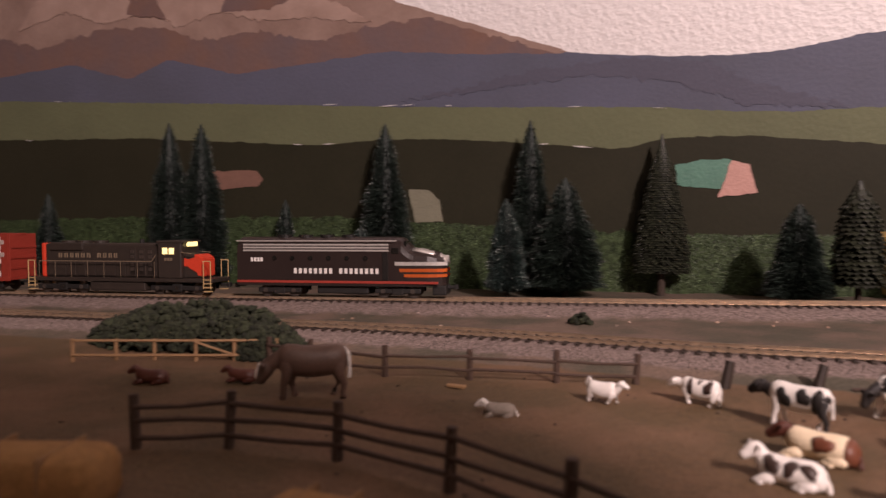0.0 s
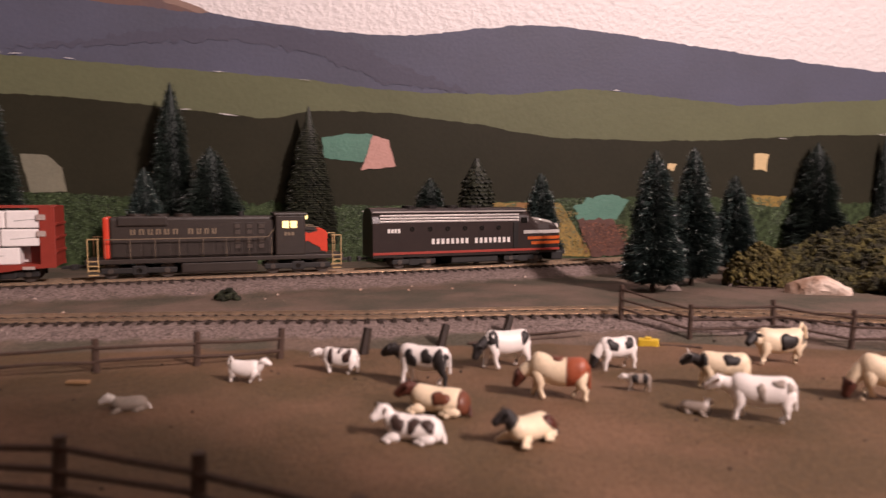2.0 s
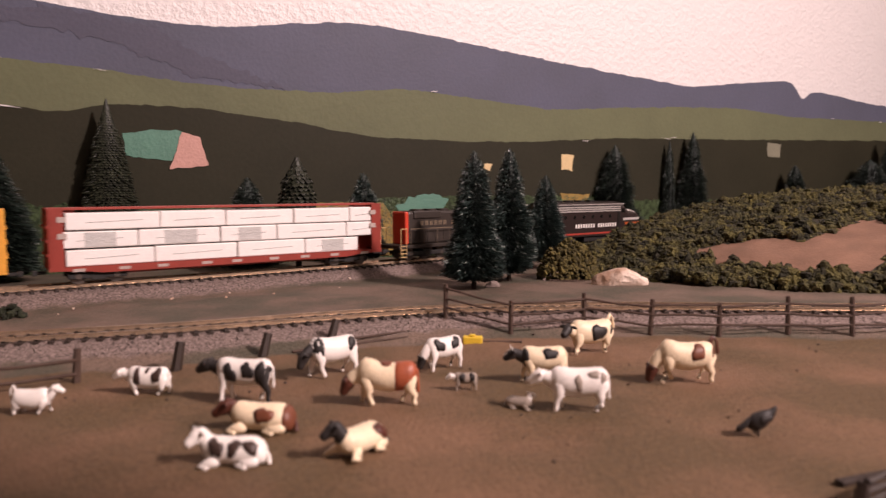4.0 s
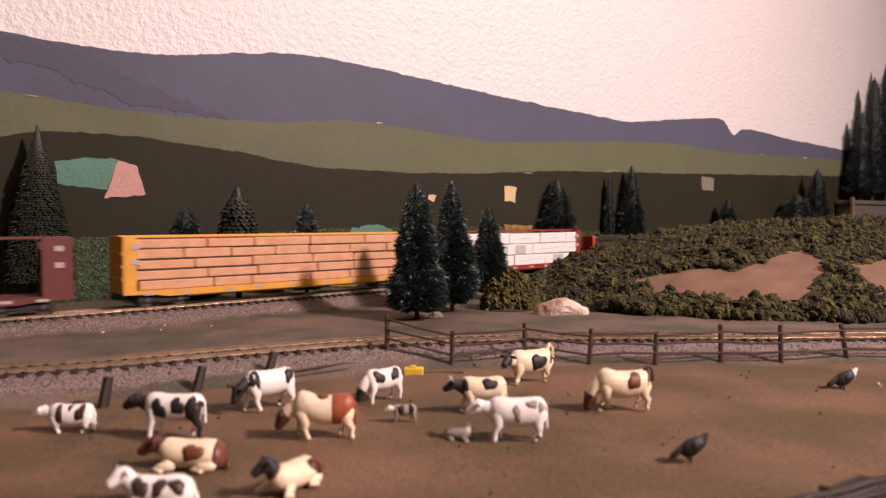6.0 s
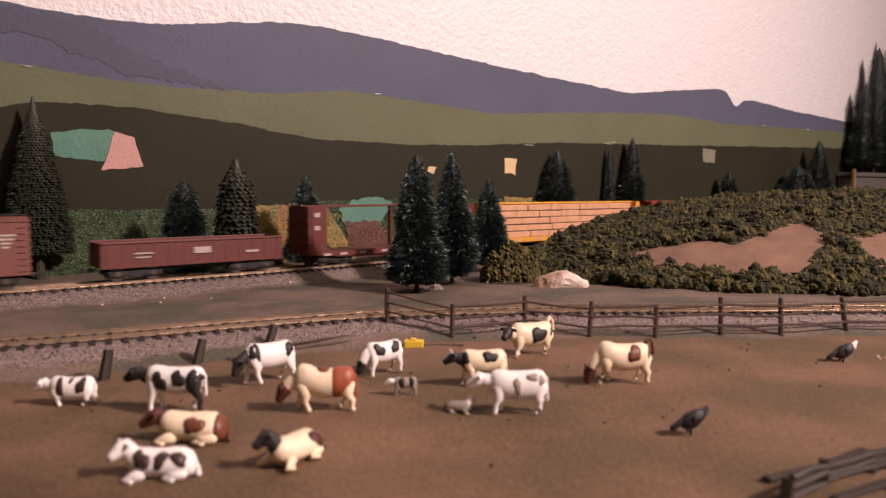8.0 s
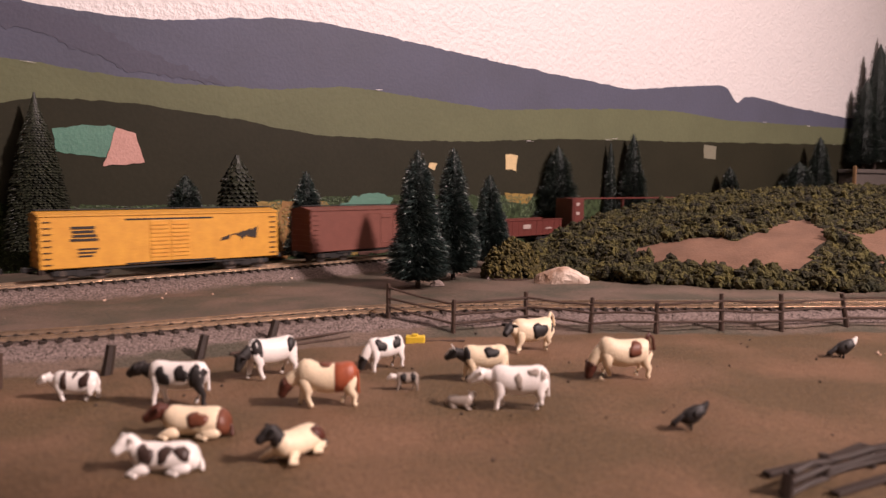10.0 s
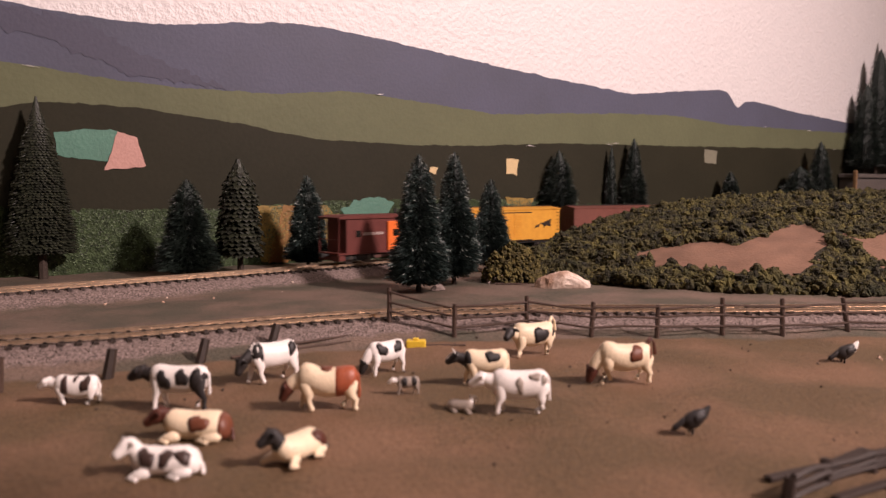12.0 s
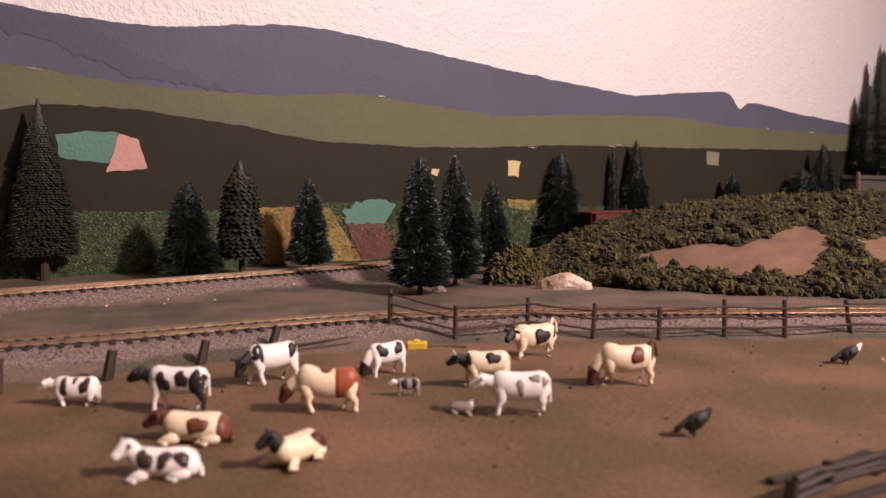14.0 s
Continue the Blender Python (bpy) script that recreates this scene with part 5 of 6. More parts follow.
def cow(x, y, turn, L, hide, head_mat, label, head="low", name="toy_cow", tail_mat=None, girth=1.0, legs=1.0, hump=0.0, rump=None, spots=(), ink=None, swing=0.0, tail_up=False, horns=True, face=None, neck_mat=None, hind=None):
    """A standing moulded figure: deep barrel body, neck, head, four jointed legs and a tail."""
    t = thing(name, label, "toy animal", "toy farm animals")
    t.matrix_world = pose(x, y, ground_z(x, y) + .0002, 0, 0, turn)
    k = L / .027
    D, W, zb = .0063 * k * girth, .0051 * k * girth, .0140 * k * legs
    bm = bmesh.new()
    sections = [(u * k, zb + c * D + hp * hump * k, w * W, h * D) for u, c, w, h, hp in (
        (-.0134, .22, .22, .26, 0), (-.0130, .18, .52, .55, 0), (-.0121, .12, .80, .80, 0), (-.0100, .06, .98, .96, 0), (-.0065, -.02, 1.0, .98, 0), (-.0020, -.08, 1.06, 1.02, 0), (.0020, -.06, 1.04, 1.0, .2),
        (.0052, .02, .95, 1.02, .8), (.0080, .06, .86, 1.0, 1), (.0098, .10, .70, .84, .5), (.0110, .12, .48, .60, 0), (.0117, .12, .22, .28, 0))]
    loft(bm, sections, 22)
    part("body", bm, hide, t, smooth=True)
    for q in spots:
        spot(t, sections, q[0] * k, q[1], q[2] * k, q[3], ink)
    if rump is not None:
        bm = bmesh.new()
        loft(bm, [(u * k, zb + c * D, w * W, h * D) for u, c, w, h in ((-.0137, .22, .26, .30), (-.0132, .18, .56, .60), (-.0122, .12, .84, .85), (-.0100, .06, 1.02, 1.0), (-.0065, -.02, 1.03, 1.02), (-.0048, -.04, 1.03, 1.02), (-.0040, -.05, .9, .9))], 22)
        part("rump", bm, rump, t, "painted rust-brown rump", smooth=True)
    if head == "high":
        poll, aim, bend = (.0150, zb / k + .0068), (.82, -.35), .0040
    elif head == "level":
        poll, aim, bend = (.0150, zb / k + .0028), (.86, -.50), .0022
    elif head == "low":
        poll, aim, bend = (.0146, zb / k - .0018), (.45, -.89), .0010
    else:
        poll, aim, bend = (.0140, zb / k - .0052), (.30, -.95), -.0006
    c, s = math.cos(swing), math.sin(swing)
    px, py = (.0098 + (poll[0] - .0098) * c) * k, (poll[0] - .0098) * s * k
    pz = poll[1] * k
    bm = bmesh.new()
    limb(bm, [(.0072 * k, 0, zb + .12 * D, .62 * W, .80 * D), (.0106 * k, py * .25, zb + .5 * bend * k, .52 * W, .60 * D), ((.0106 * k + px) / 2 + .0004 * k, py * .6, (zb + bend * k * .6 + pz) / 2, .46 * W, .47 * D), (px, py, pz, .0021 * k, .0026 * k)], 14)
    part("neck", bm, neck_mat or (hide if head == "high" and face is None else head_mat), t, smooth=True)
    cow_head(t, k, (px, py, pz + .0003 * k), (aim[0] * c, aim[0] * s, aim[1]), head_mat, face, horns)
    rnd = random.Random(int(abs(x * 7919 + y * 104729) * 1000))
    for sx, lx in ((-1, -.0102 * k), (1, .0074 * k)):
        stride = rnd.uniform(.0012, .0030) * k * rnd.choice((-1, 1))
        for q in (-1, 1):
            st = stride * q
            bm = bmesh.new()
            hip = .62 if sx < 0 else .5
            limb(bm, [(lx, q * W * .50, zb - D * .15, .44 * W, hip * D), (lx + st * .35 - (.0004 * k if sx > 0 else -.0002 * k), q * W * .56, zb - D * .85, .34 * W, .34 * D), (lx + st * .55 - (.0012 * k if sx < 0 else -.0004 * k), q * W * .55, zb * .40, .23 * W, .21 * D),
                      (lx + st * .85, q * W * .55, zb * .17, .18 * W, .16 * D), (lx + st, q * W * .55, .0013 * k, .23 * W, .0012 * k)], 9)
            part("leg", bm, (hind if hind is not None and sx < 0 and q > 0 else hide), t, smooth=True)
    bm = bmesh.new()
    if tail_up:
        limb(bm, [(-.0118 * k, 0, zb + .85 * D, .0010 * k, .0012 * k), (-.0132 * k, 0, zb + 1.35 * D, .0009 * k, .0010 * k), (-.0150 * k, 0, zb + 1.0 * D, .0006 * k, .0006 * k), (-.0156 * k, 0, zb + .2 * D, .0009 * k, .0009 * k)], 7)
    else:
        limb(bm, [(-.0122 * k, 0, zb + .70 * D, .0008 * k, .0009 * k), (-.0140 * k, 0, zb + .35 * D, .0006 * k, .0006 * k), (-.0143 * k, .0003 * k, zb - .5 * D, .0005 * k, .0005 * k), (-.0142 * k, .0005 * k, zb - 1.05 * D, .0009 * k, .0008 * k)], 7)
    part("tail", bm, tail_mat or hide, t, smooth=True)
    return t


def lying_cow(x, y, turn, L, hide, head_mat, label, head_turn=0.0, name="toy_cow", spots=(), ink=None, head_z=1.0, rump=None, horns=True):
    """A resting moulded figure with folded legs."""
    t = thing(name, label, "toy animal", "toy farm animals")
    t.matrix_world = pose(x, y, ground_z(x, y) + .0002, 0, 0, turn)
    k = L / .027
    D, W = .0058 * k, .0062 * k
    bm = bmesh.new()
    sections = [(u * k, c * D, w * W, h * D) for u, c, w, h in ((-.0136, .60, .25, .28), (-.0130, .66, .58, .56), (-.0118, .76, .86, .76), (-.0090, .88, 1.04, .90), (-.0050, .90, 1.06, .92), (-.0005, .88, 1.02, .90), (.0040, .94, .96, .92),
                                                                     (.0072, 1.04, .84, .90), (.0094, 1.12, .66, .74), (.0108, 1.16, .42, .48), (.0114, 1.16, .2, .22))]
    loft(bm, sections, 22)
    part("body", bm, hide, t, smooth=True)
    for q in spots:
        spot(t, sections, q[0] * k, q[1], q[2] * k, q[3], ink)
    if rump is not None:
        bm = bmesh.new()
        loft(bm, [(u * k, c * D, w * W, h * D) for u, c, w, h in ((-.0140, .62, .3, .34), (-.0132, .68, .64, .62), (-.0119, .78, .90, .80), (-.0104, .84, 1.0, .88), (-.0098, .85, .9, .8))], 22)
        part("rump", bm, rump, t, "painted brown rump", smooth=True)
    c, s = math.cos(head_turn), math.sin(head_turn)
    hx, hy, hz = (.0088 + .0030 * c) * k, .0030 * s * k, (1.45 + .5 * head_z) * D
    bm = bmesh.new()
    limb(bm, [(.0062 * k, 0, 1.1 * D, .60 * W, .72 * D), (.0092 * k, hy * .3, 1.22 * D + .2 * head_z * D, .48 * W, .58 * D), (hx, hy, hz, .0022 * k, .0027 * k)], 14)
    part("neck", bm, head_mat, t, smooth=True)
    cow_head(t, k, (hx, hy, hz), (c * .85, s * .85, -.5), head_mat, horns=horns)
    for lx, sy, dx, r in ((.0055, -1, .0062, .9), (.0055, 1, .0052, .9), (-.0085, -1, .0062, 1.2), (-.0092, 1, .0060, 1.2)):
        bm = bmesh.new()
        limb(bm, [(lx * k, sy * W * .72, .42 * D, .36 * W * r, .42 * D), ((lx + dx * .6) * k, sy * W * 1.0, .34 * D, .26 * W * r, .28 * D), ((lx + dx) * k, sy * W * 1.05, .22 * D, .20 * W, .20 * D), ((lx + dx * .45) * k, sy * W * 1.22, .17 * D, .16 * W, .16 * D)], 9)
        part("leg", bm, hide, t, smooth=True)
    bm = bmesh.new()
    limb(bm, [(-.0128 * k, 0, .95 * D, .0008 * k, .0008 * k), (-.0146 * k, .0012 * k, .5 * D, .0006 * k, .0006 * k), (-.0150 * k, .0030 * k, .18 * D, .0009 * k, .0008 * k)], 7)
    part("tail", bm, head_mat, t, smooth=True)
    return t


def hen(x, y, turn, L, label="small black toy hen standing in the pasture", plumage=None, tail=None):
    t = thing("toy_hen", label, "toy animal", "toy farm animals")
    plumage = plumage or M["hide_black"]
    t.matrix_world = pose(x, y, ground_z(x, y) + .0002, 0, 0, turn)
    k = L / .012
    bm = bmesh.new()
    loft(bm, [(-.0046 * k, .0074 * k, .0008 * k, .0012 * k), (-.0038 * k, .0066 * k, .0017 * k, .0026 * k), (-.0012 * k, .0054 * k, .0025 * k, .0034 * k), (.0018 * k, .0046 * k, .0023 * k, .0030 * k), (.0036 * k, .0042 * k, .0013 * k, .0018 * k), (.0042 * k, .0040 * k, .0005 * k, .0008 * k)], 14)
    part("body", bm, plumage, t, smooth=True)
    bm = bmesh.new()
    limb(bm, [(-.0036 * k, 0, .0066 * k, .0013 * k, .0022 * k), (-.0050 * k, 0, .0082 * k, .0009 * k, .0015 * k), (-.0060 * k, 0, .0096 * k, .0004 * k, .0008 * k)], 9)
    part("tail", bm, tail or plumage, t, "upright tail feathers", smooth=True)
    bm = bmesh.new()
    limb(bm, [(.0028 * k, 0, .0050 * k, .0013 * k, .0015 * k), (.0050 * k, 0, .0036 * k, .0010 * k, .0011 * k), (.0066 * k, 0, .0024 * k, .0011 * k, .0012 * k)], 9)
    hd = part("head", bm, plumage, t, smooth=True)
    bm = bmesh.new()
    rod(bm, (.0070 * k, 0, .0022 * k), (.0086 * k, 0, .0012 * k), .0005 * k, .0001 * k, n=6)
    part("beak", bm, plumage, hd)
    for s in (-1, 1):
        bm = bmesh.new()
        limb(bm, [(-.0010 * k, s * .0020 * k, .0058 * k, .0007 * k, .0020 * k), (-.0036 * k, s * .0018 * k, .0066 * k, .0004 * k, .0010 * k)], 8)
        part("wing", bm, plumage, t, smooth=True)
        bm = bmesh.new()
        rod(bm, (.0004 * k, s * .0012 * k, .0035 * k), (.0006 * k, s * .0012 * k, 0), .0005 * k, n=5)
        part("leg", bm, plumage, t)


# ---------------------------------------------------------------- the place
north = room()
mural(north)
ground()
tagged(part("layout_table", boxes((1.5, 2.24, -1.65, -.166, -.09, BACK_BED - .001)), M["table_edge"]), "benchwork wing carrying the track round the room", "table", kind="structure")
track("back_track", BACK, BACK_BED, 1.0, 6.4, "main railway track with nickel rails on dark ties", (-.55, .62))
track("front_track", FRONT, FRONT_BED, 1.2, 4.35, "front railway track on grey-pink ballast", (-.5, .62))
ballast()
hill()

# trees along the wall and beside the line
F, R = M["fir"], M["frost"]
DARK, PALE = "dark green bottle-brush model fir tree", "frosted blue-green bottle-brush model fir tree"
for x, y, z, H, W, m, lab, n in (
        (-.552, .715, .004, .201, .062, F, DARK, 3000), (-.515, .725, .004, .200, .066, F, DARK, 3000), (-.287, .744, .006, .191, .068, F, DARK, 3200), (-.300, .70, .006, .075, .045, R, PALE, 1800),
        (-.412, .74, .004, .108, .036, F, DARK, 1600), (-.121, .748, .006, .189, .056, F, DARK, 3000), (-.081, .722, .006, .124, .084, F, DARK, 2800), (-.136, .685, .008, .100, .044, R, PALE, 2400),
        (.137, .705, .006, .094, .060, F, "dark bristly model fir tree on a broad skirt", 2800), (.262, .716, .008, .098, .050, R, "small frosted dark fir near the wall", 2600),
        (.279, .502, .007, .112, .050, R, PALE, 3600), (.331, .531, .007, .117, .048, R, PALE, 3600), (.418, .600, .008, .094, .046, R, "short frosted fir at the foot of the hill", 3000),
        # slim fir at x .752 stands in for its neighbour's shadow on the wall
        (.648, .764, .006, .142, .080, F, DARK, 2800), (.792, .762, .006, .164, .056, F, DARK, 2600), (.752, .768, .006, .150, .026, F, "slim dark fir shape standing in for a tree shadow on the wall", 1400), (1.005, .752, .062, .062, .040, F, "small dark fir behind the hill", 1200), (1.246, .745, .04, .142, .064, F, DARK, 1800),
        (1.185, .745, .04, .096, .105, F, "low broad dark fir behind the hill", 1800), (-.758, .74, .004, .12, .046, F, DARK, 1600), (-.86, .74, .004, .10, .05, F, DARK, 1400)):
    bristle_tree(x, y, z, H, W, m, lab, int(abs(x) * 997 + H * 500), int(n * 4.2))
for x, y, z, H, W in ((1.395, .748, .126, .17, .062), (1.43, .745, .126, .24, .075), (1.475, .742, .126, .28, .08), (1.53, .742, .126, .30, .08)):
    bristle_tree(x, y, z, H, W, F, "tall dark fir rising from the abutment", int(x * 777 + H * 99), 5000, power=.45)
tiered_tree(.0158, .756, .007, .167, .063, 5, 60, 46, "tall moulded dark green plastic fir with drooping tiers", .74, .62)
tiered_tree(.185, .698, .010, .108, .048, 6, 24, 22, "squat plastic fir with overlapping scales on a short trunk", .36)
bush("bush", .388, .520, .060, .042, .032, M["bush"], "olive lichen bush at the foot of the firs", 3, 1300)
bush("hedge", -.295, .392, .165, .040, .030, M["hedge"], "dark green hedge behind a board fence", 4, 4000)
bush("hedge", -.235, .378, .05, .03, .020, M["hedge"], "low dark green hedge clump", 14, 900)
bush("bush", -.050, .520, .016, .012, .008, M["hedge"], "tiny dark bush beside the main track", 5, 60)
stone(.402, .466, .049, .026, .0165, 3.0, "pale pink-white rock lying by the hill", M["rock"], -32)
stone(.345, .610, .016, .012, .008, 5.0, "small grey rock by the main track", M["gravel"], 10)
stone(.300, .505, .016, .010, .006, 7.0, "flat grey stone under the firs", M["gravel"], 0)
stone(.365, .520, .018, .010, .006, 9.0, "flat grey stone under the firs", M["gravel"], 30)

# fences
rail_fence("rail_fence", [(.194, .386), (.222, .355), (.267, .342), (.296, .316), (.331, .296), (.370, .279), (.402, .260), (.444, .243), (.50, .21)], "weathered brown split-rail fence along the pasture", M["fence"], post_h=.0215, rails=(.0065, .0125, .0185),
           leans=[(0, 0), (.02, 0), (-.02, 0), (.06, 0), (.02, 0), (-.05, 0), (-.08, 0), (-.28, .05), (0, 0)])
rail_fence("rail_fence", [(-.222, .362), (-.190, .352), (-.142, .345), (-.096, .352), (-.05, .354), (-.010, .357)], "old brown split-rail fence with leaning posts", M["fence"], post_h=.0165, rails=(.005, .0115), r=.0015,
           leans=[(0, 0), (0, 0), (0, 0), (0, 0), (.02, 0), (.08, .05)])
rail_fence("fence_posts", [(.033, .361), (.077, .371), (.116, .378)], "thick dark leaning fence posts with their rails fallen", M["tie"], post_h=.0125, rails=(), r=.0022, leans=[(.22, .10), (.34, .15), (.40, .15)])
rail_fence("rail_fence", [(-.188, .204), (-.157, .216), (-.112, .214), (-.066, .196), (-.027, .172), (.010, .143), (.045, .105)], "dark brown rail fence round the paddock", M["fence"], post_h=.0205, rails=(.006, .0115, .017), r=.0017)
rail_fence("rail_fence", [(.187, .118), (.207, .119), (.230, .117), (.258, .112)], "dark broken rail fence sunk near the table edge", M["tie"], post_h=.0075, rails=(.0020, .0045, .0068), r=.0017, leans=[(.2, 0), (.1, 0), (-.1, .1), (0, 0)], sag=.0014)
for k, (x, y, L, turn) in enumerate(((.208, .127, .028, -8), (.230, .126, .030, 3), (.216, .109, .036, -4), (.248, .121, .032, -6), (.236, .106, .034, 5))):
    plank = tagged(part("plank", boxes((-L / 2, L / 2, -.0016, .0016, 0, .0018), bevel=.0004), M["tie"]), "dark weathered plank lying on the pasture", "plank", "fallen planks")
    plank.matrix_world = pose(x, y, ground_z(x, y) + .0004, 0, 0, turn)
gate_fence()

# animals
WH, CR, BK, BR, GY, UM = M["hide_white"], M["hide_cream"], M["hide_black"], M["hide_brown"], M["hide_grey"], M["hide_umber"]
cow(-.024, .317, -22, .0150, WH, WH, "small white toy calf with its head raised", "high", "toy_calf", girth=1.12, legs=.78, horns=False, tail_up=True)
cow(.018, .324, 152, .0190, WH, WH, "small white toy calf with dark spots, grazing", "level", "toy_calf", girth=1.05, legs=.76, horns=False, spots=[(.004, 18, .0024, 45), (-.008, 25, .0028, 45), (-.002, 60, .0014, 20)], ink=UM)
cow(.053, .295, 146, .0255, WH, BK, "black and white toy cow with a black head held forward", "level", girth=.92, legs=.97, neck_mat=BK, hind=BK, horns=False, spots=[(.0040, 0, .0030, 40), (-.0040, 18, .0030, 34), (-.0104, -10, .0030, 80)], ink=BK)
cow(.098, .317, 186, .0250, WH, BK, "white toy cow with black forequarters, head lowered", "low", spots=[(.0078, 10, .0030, 95), (-.0105, 30, .0026, 40)], ink=BK, swing=.2, horns=False)
cow(.104, .264, 154, .0262, CR, BR, "cream toy bull with a rust rump and dark brown lowered head", "low", girth=.98, legs=.88, hump=.0014, rump=M["hide_rust"], spots=[(-.0010, 84, .0034, 22)], ink=M["hide_chestnut"], horns=False, tail_mat=M["hide_rust"], neck_mat=CR)
cow(.150, .303, 190, .0215, WH, BK, "small white and black toy cow, grazing", "graze", spots=[(.0050, 24, .0034, 38), (-.0070, 30, .0032, 36)], ink=BK, swing=-.3, neck_mat=WH, horns=False)
cow(.143, .267, 158, .0105, GY, WH, "tiny spotted toy calf", "level", "toy_calf", spots=[(.003, 20, .003, 60), (-.008, 20, .0026, 60)], ink=BK, horns=False)
lying_cow(.151, .235, -50, .0118, GY, WH, "tiny pale toy calf lying down", 1.2, "toy_calf", head_z=1.4, horns=False)
cow(.180, .262, 158, .0222, CR, BK, "cream toy cow with a dark head and spots", "level", spots=[(-.0040, 34, .0038, 34), (.0100, 0, .0022, 80)], ink=BK, face=M["hide_grey"])
cow(.169, .222, 152, .0246, WH, WH, "white toy cow with faint dark patches, head forward", "level", girth=1.02, legs=.92, spots=[(-.0005, 10, .0018, 30), (-.0072, 42, .0022, 20), (-.0112, 25, .0012, 28)], ink=M["hide_grey"], horns=False)
cow(.235, .297, 174, .0262, CR, BK, "cream-white toy cow with a black head and one large black spot", "level", girth=1.02, tail_up=True, spots=[(-.0030, 4, .0042, 46), (-.0118, -20, .0014, 40)], ink=BK, swing=.5, horns=False, neck_mat=CR, legs=.88)
cow(.238, .233, 156, .0270, CR, BR, "cream toy cow with a brown patch, grazing", "graze", girth=1.0, legs=.88, tail_mat=BR, tail_up=True, spots=[(-.0050, 26, .0036, 34), (-.0125, 20, .0010, 50)], ink=M["hide_chestnut"], neck_mat=CR, hump=.0008, horns=False)
lying_cow(.052, .257, 150, .0258, CR, BR, "cream and brown toy cow lying down", .3, spots=[(-.0030, 26, .0034, 36)], ink=M["hide_chestnut"], head_z=.5, rump=M["hide_chestnut"], horns=False)
lying_cow(.037, .229, 156, .0225, WH, WH, "white toy cow with black spots lying down", .7, spots=[(.0050, 30, .0028, 44), (-.0020, 34, .0026, 34), (-.0085, 36, .0026, 32)], ink=UM, head_z=1.5, horns=False)
lying_cow(.077, .220, 208, .0225, CR, BK, "cream toy cow with a black head lying down", -.5, spots=[(-.0085, 30, .0034, 44)], ink=BR, head_z=1.6, horns=False)
hen(.210, .170, 156, .0122)
hen(.366, .202, 152, .0135, "black and white toy hen pecking near the fence", M["hide_black"], M["hide_white"])
lying_cow(-.067, .283, 190, .0150, GY, WH, "pale toy calf lying down", 0, "toy_calf", horns=False)
cow(-.160, .290, 200, .0360, M["hide_bay"], M["hide_bay"], "bay toy horse with its head down and a pale mane", "low", "toy_horse", tail_mat=WH, girth=.9, face=WH, horns=False)
lying_cow(-.256, .299, 190, .0190, BR, BR, "dark red-brown toy calf lying down", 0, "toy_calf", horns=False)
lying_cow(-.212, .315, 190, .0170, BR, BR, "small dark red-brown toy calf lying down", 0, "toy_calf", horns=False)


def straw_bale(x, y, L, W, H, turn):
    bm = boxes((-L / 2, L / 2, -W / 2, W / 2, 0, H), bevel=min(W, H) * .3)
    bmesh.ops.subdivide_edges(bm, edges=bm.edges[:], cuts=2)
    for v in bm.verts:
        v.co += Vector((noise.noise(v.co * 300), noise.noise(v.co * 300 + Vector((5, 0, 0))), noise.noise(v.co * 300 + Vector((0, 9, 0))))) * .0006
    t = thing("straw_bale", "tan straw bale lying in the pasture", "straw bale")
    t.matrix_world = pose(x, y, ground_z(x, y), 0, 0, turn)
    part("straw", bm, M["straw"], t, smooth=True)
    for s in (-.22, .22):
        part("twine", boxes((s * L - .0003, s * L + .0003, -W / 2 - .0004, W / 2 + .0004, 0, H + .0005), bevel=.0002), M["straw_wood"], t)


straw_bale(-.182, .150, .050, .024, .019, 12)
straw_bale(-.084, .140, .030, .020, .017, -8)
straw_bale(-.046, .132, .030, .020, .015, 6)
block = tagged(part("yellow_block", boxes((-.0055, .0055, -.003, .003, 0, .0045), (-.0020, .0015, -.002, .002, .0045, .0056), bevel=.0006), M["yellow"]), "small bright yellow plastic block by the fence", "toy block")
block.matrix_world = pose(.191, .346, ground_z(.191, .346), 0, 0, -32)
for x, y, L, turn, lab in ((.205, .340, .026, -28, "dark fallen rail by the yellow block"), (.128, .372, .070, 4, "dark fallen fence rail"), (.150, .378, .060, 8, "dark fallen fence rail across the bank"), (.372, .500, .03, -35, "dark twig beside the rock"), (.52, .40, .02, -30, "pale twig at the hill foot")):
    bm = bmesh.new()
    rod(bm, (-L / 2, 0, .0008), (L / 2, 0, .0011), .0009, .0006, n=6)
    rod(bm, (L * .1, 0, .0009), (L * .3, .003, .0012), .0005, .0003, n=5)
    o = tagged(part("stick", bm, M["fence"]), lab, "stick")
    o.matrix_world = pose(x, y, ground_z(x, y), 0, 0, turn)
bm = bmesh.new()
box(bm, -.005, .005, -.0016, .0016, 0, .0016, bevel=.0004)
o = tagged(part("wood_chip", bm, M["straw_wood"]), "pale wood chip on the pasture", "wood chip")
o.matrix_world = pose(-.098, .330, ground_z(-.098, .330), 0, 0, -10)
crumbs = []
rnd = random.Random(33)
for _ in range(170):
    x, y = rnd.uniform(-.25, .5), rnd.uniform(.12, .36)
    crumbs.append((x, y, 0, rnd.uniform(.0002, .0008)))
zz = terrain([c[0] for c in crumbs], [c[1] for c in crumbs])[0]
clumps("earth_crumbs", [(c[0], c[1], float(z) + c[3] * .4, c[3]) for c, z in zip(crumbs, zz)], M["bark"], "dark earth crumbs strewn on the pasture", "earth", kind="stuff", seed=6)

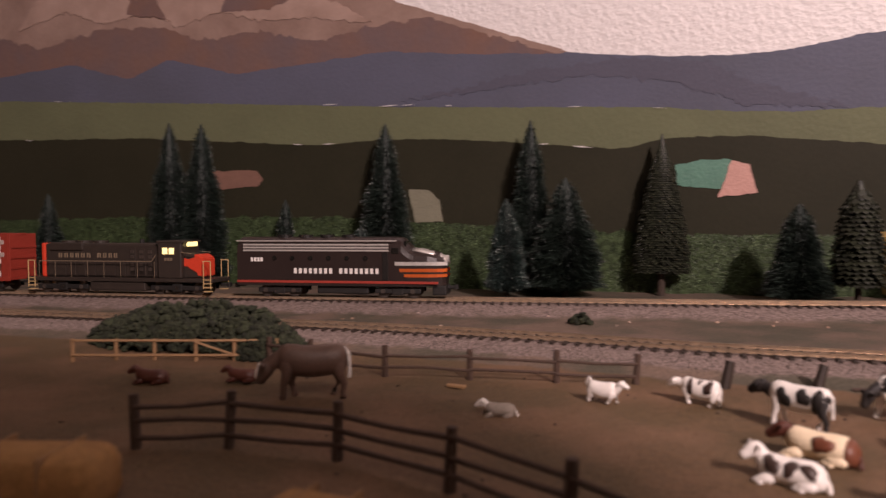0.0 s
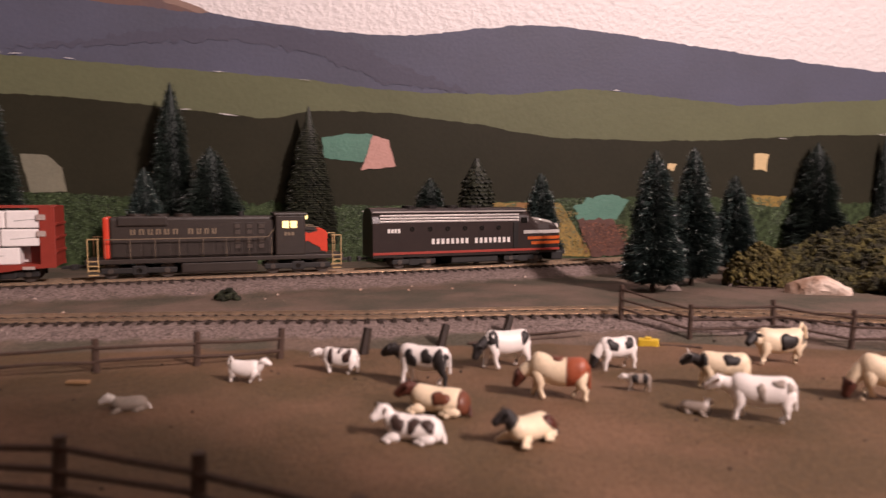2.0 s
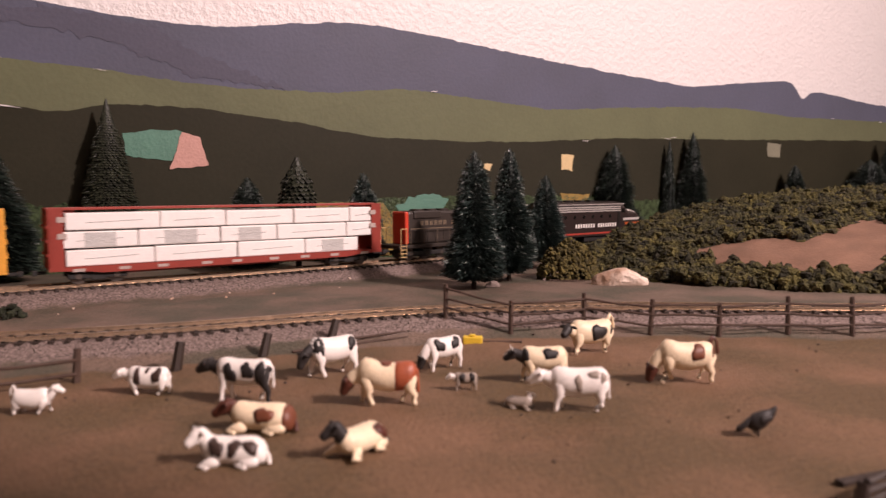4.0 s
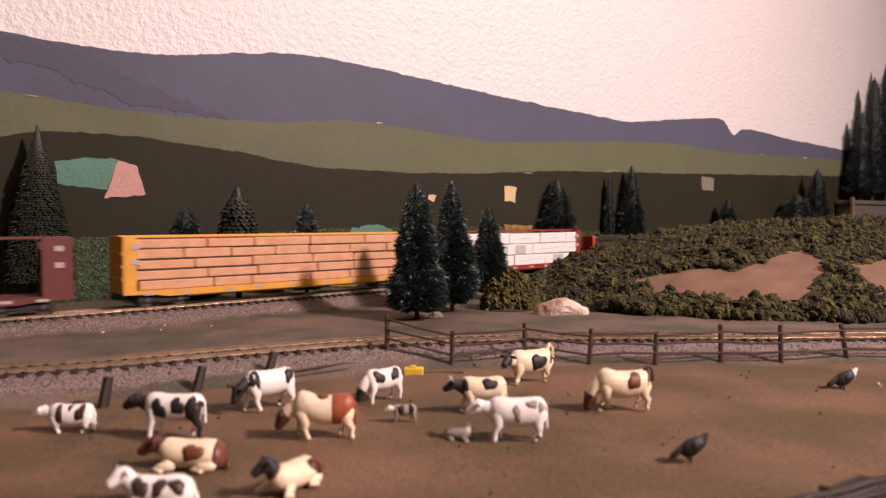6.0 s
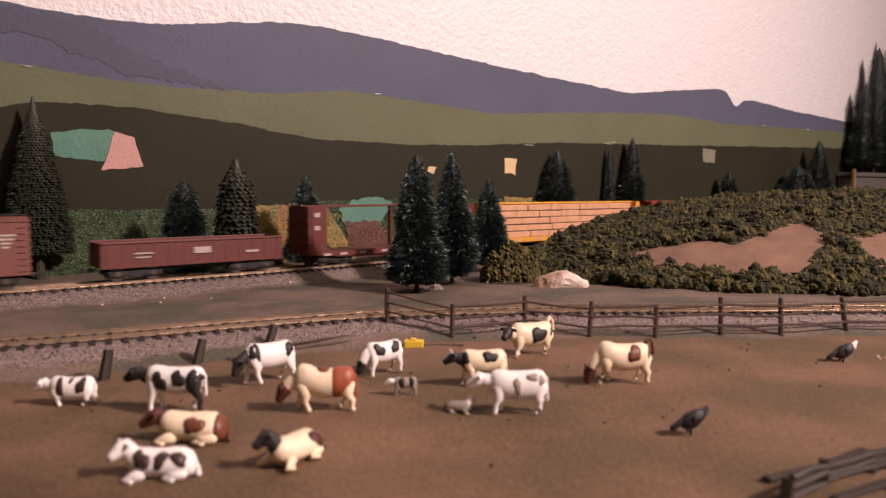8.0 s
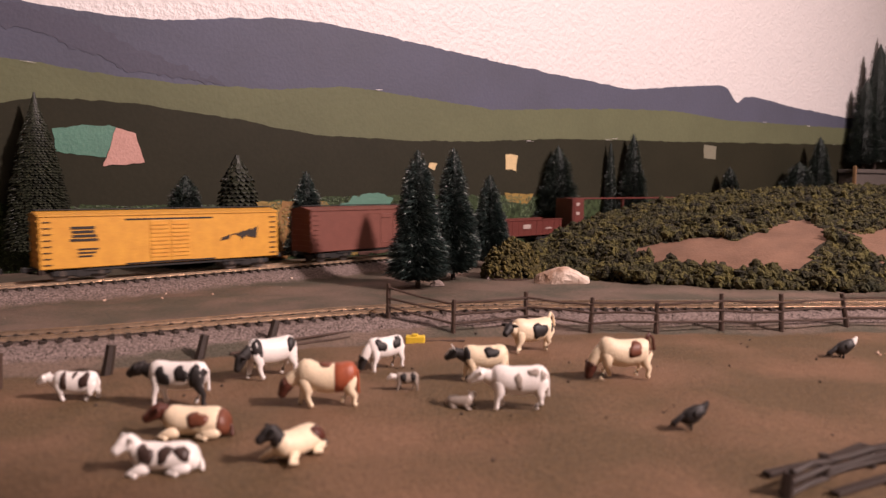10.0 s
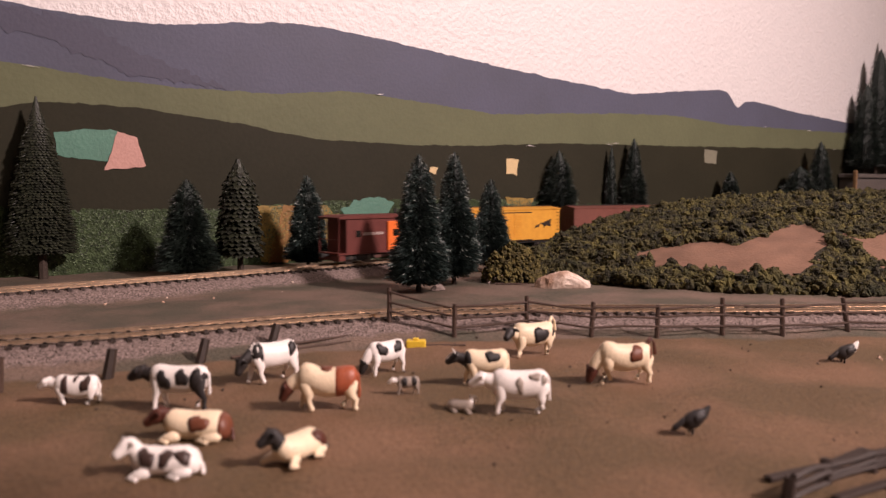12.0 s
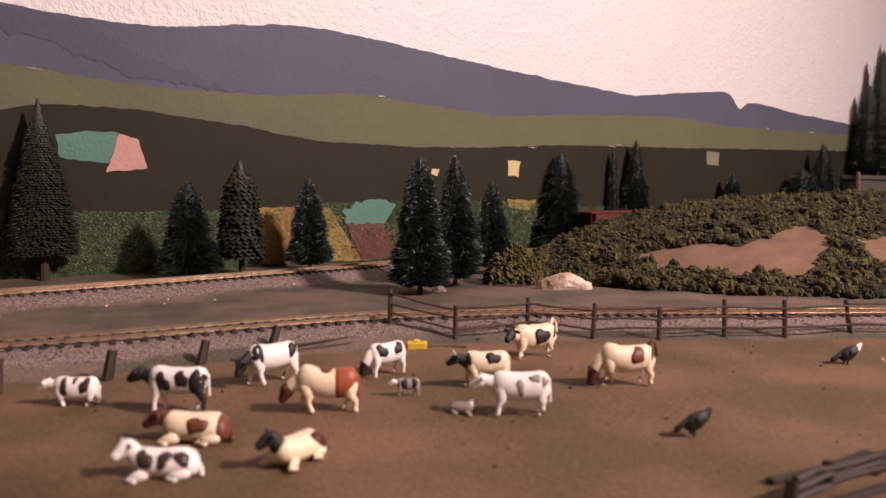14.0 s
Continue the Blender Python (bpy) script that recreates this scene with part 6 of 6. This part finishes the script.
chips = []
for _ in range(34):
    s = rnd.uniform(2.9, 3.75)
    p = BACK.at(s) + BACK.side(s)[1] * rnd.uniform(-.085, -.018)
    chips.append((p[0], p[1], 0, rnd.uniform(.0004, .0012)))
chips += [(.392, .198, 0, .0016), (.389, .195, 0, .0011), (.395, .195, 0, .0009)]
zz = terrain([q[0] for q in chips], [q[1] for q in chips])[0]
clumps("stone_chips", [(q[0], q[1], float(z) + q[3] * .3, q[3]) for q, z in zip(chips, zz)], M["rock"], "pale stone chips scattered between the tracks", "gravel", kind="stuff", seed=16)

# ---------------------------------------------------------------- the train
TRAIN = [
    (streamlined_loco(), -.261, .107),
    (road_switcher(), -.4750, .120),
    (centre_beam("centre_beam_wagon", .272, M["car_red"], "red centre-beam wagon loaded with white wrapped lumber", (3, .0132, 5, M["wrap"], "wrapped_pack", True)), -.7260, .208),
    (centre_beam("centre_beam_wagon", .294, M["car_yellow"], "yellow centre-beam wagon loaded with bare lumber", (5, .0082, 6, M["lumber"], "lumber_pack", False)), -1.0335, .228),
    (centre_beam("bulkhead_flat_wagon", .224, M["car_brown"], "empty brown flat wagon with end bulkheads and top chord"), -1.325, .160),
    (gondola(), -1.536, .096),
    (boxcar("boxcar", .196, .0490, M["box_brown"], "faded boxcar-red model boxcar with white stencils", "print_white", 2), -1.7525, .140),
    (boxcar("boxcar", .184, .0490, M["car_yellow"], "yellow model boxcar with ribbed doors and black lettering", "print_black", 9), -1.974, .128),
    (caboose(), -2.167, .084),
]
SPEED = 0.2075
S_ZERO = float(np.interp(0.0, BACK.pts[:300, 0], BACK.s[:300]))


def motions():
    for car, start, base in TRAIN:
        rows = []
        for k in range(57):
            t = k * 0.25
            s = S_ZERO + start + SPEED * t
            a, b = BACK.at(s - base / 2), BACK.at(s + base / 2)
            c = (a + b) / 2
            rows.append((t, pose(c[0], c[1], BACK_BED + RAIL, 0, 0, math.degrees(math.atan2(b[1] - a[1], b[0] - a[0])))))
        walk(car, rows)


motions()
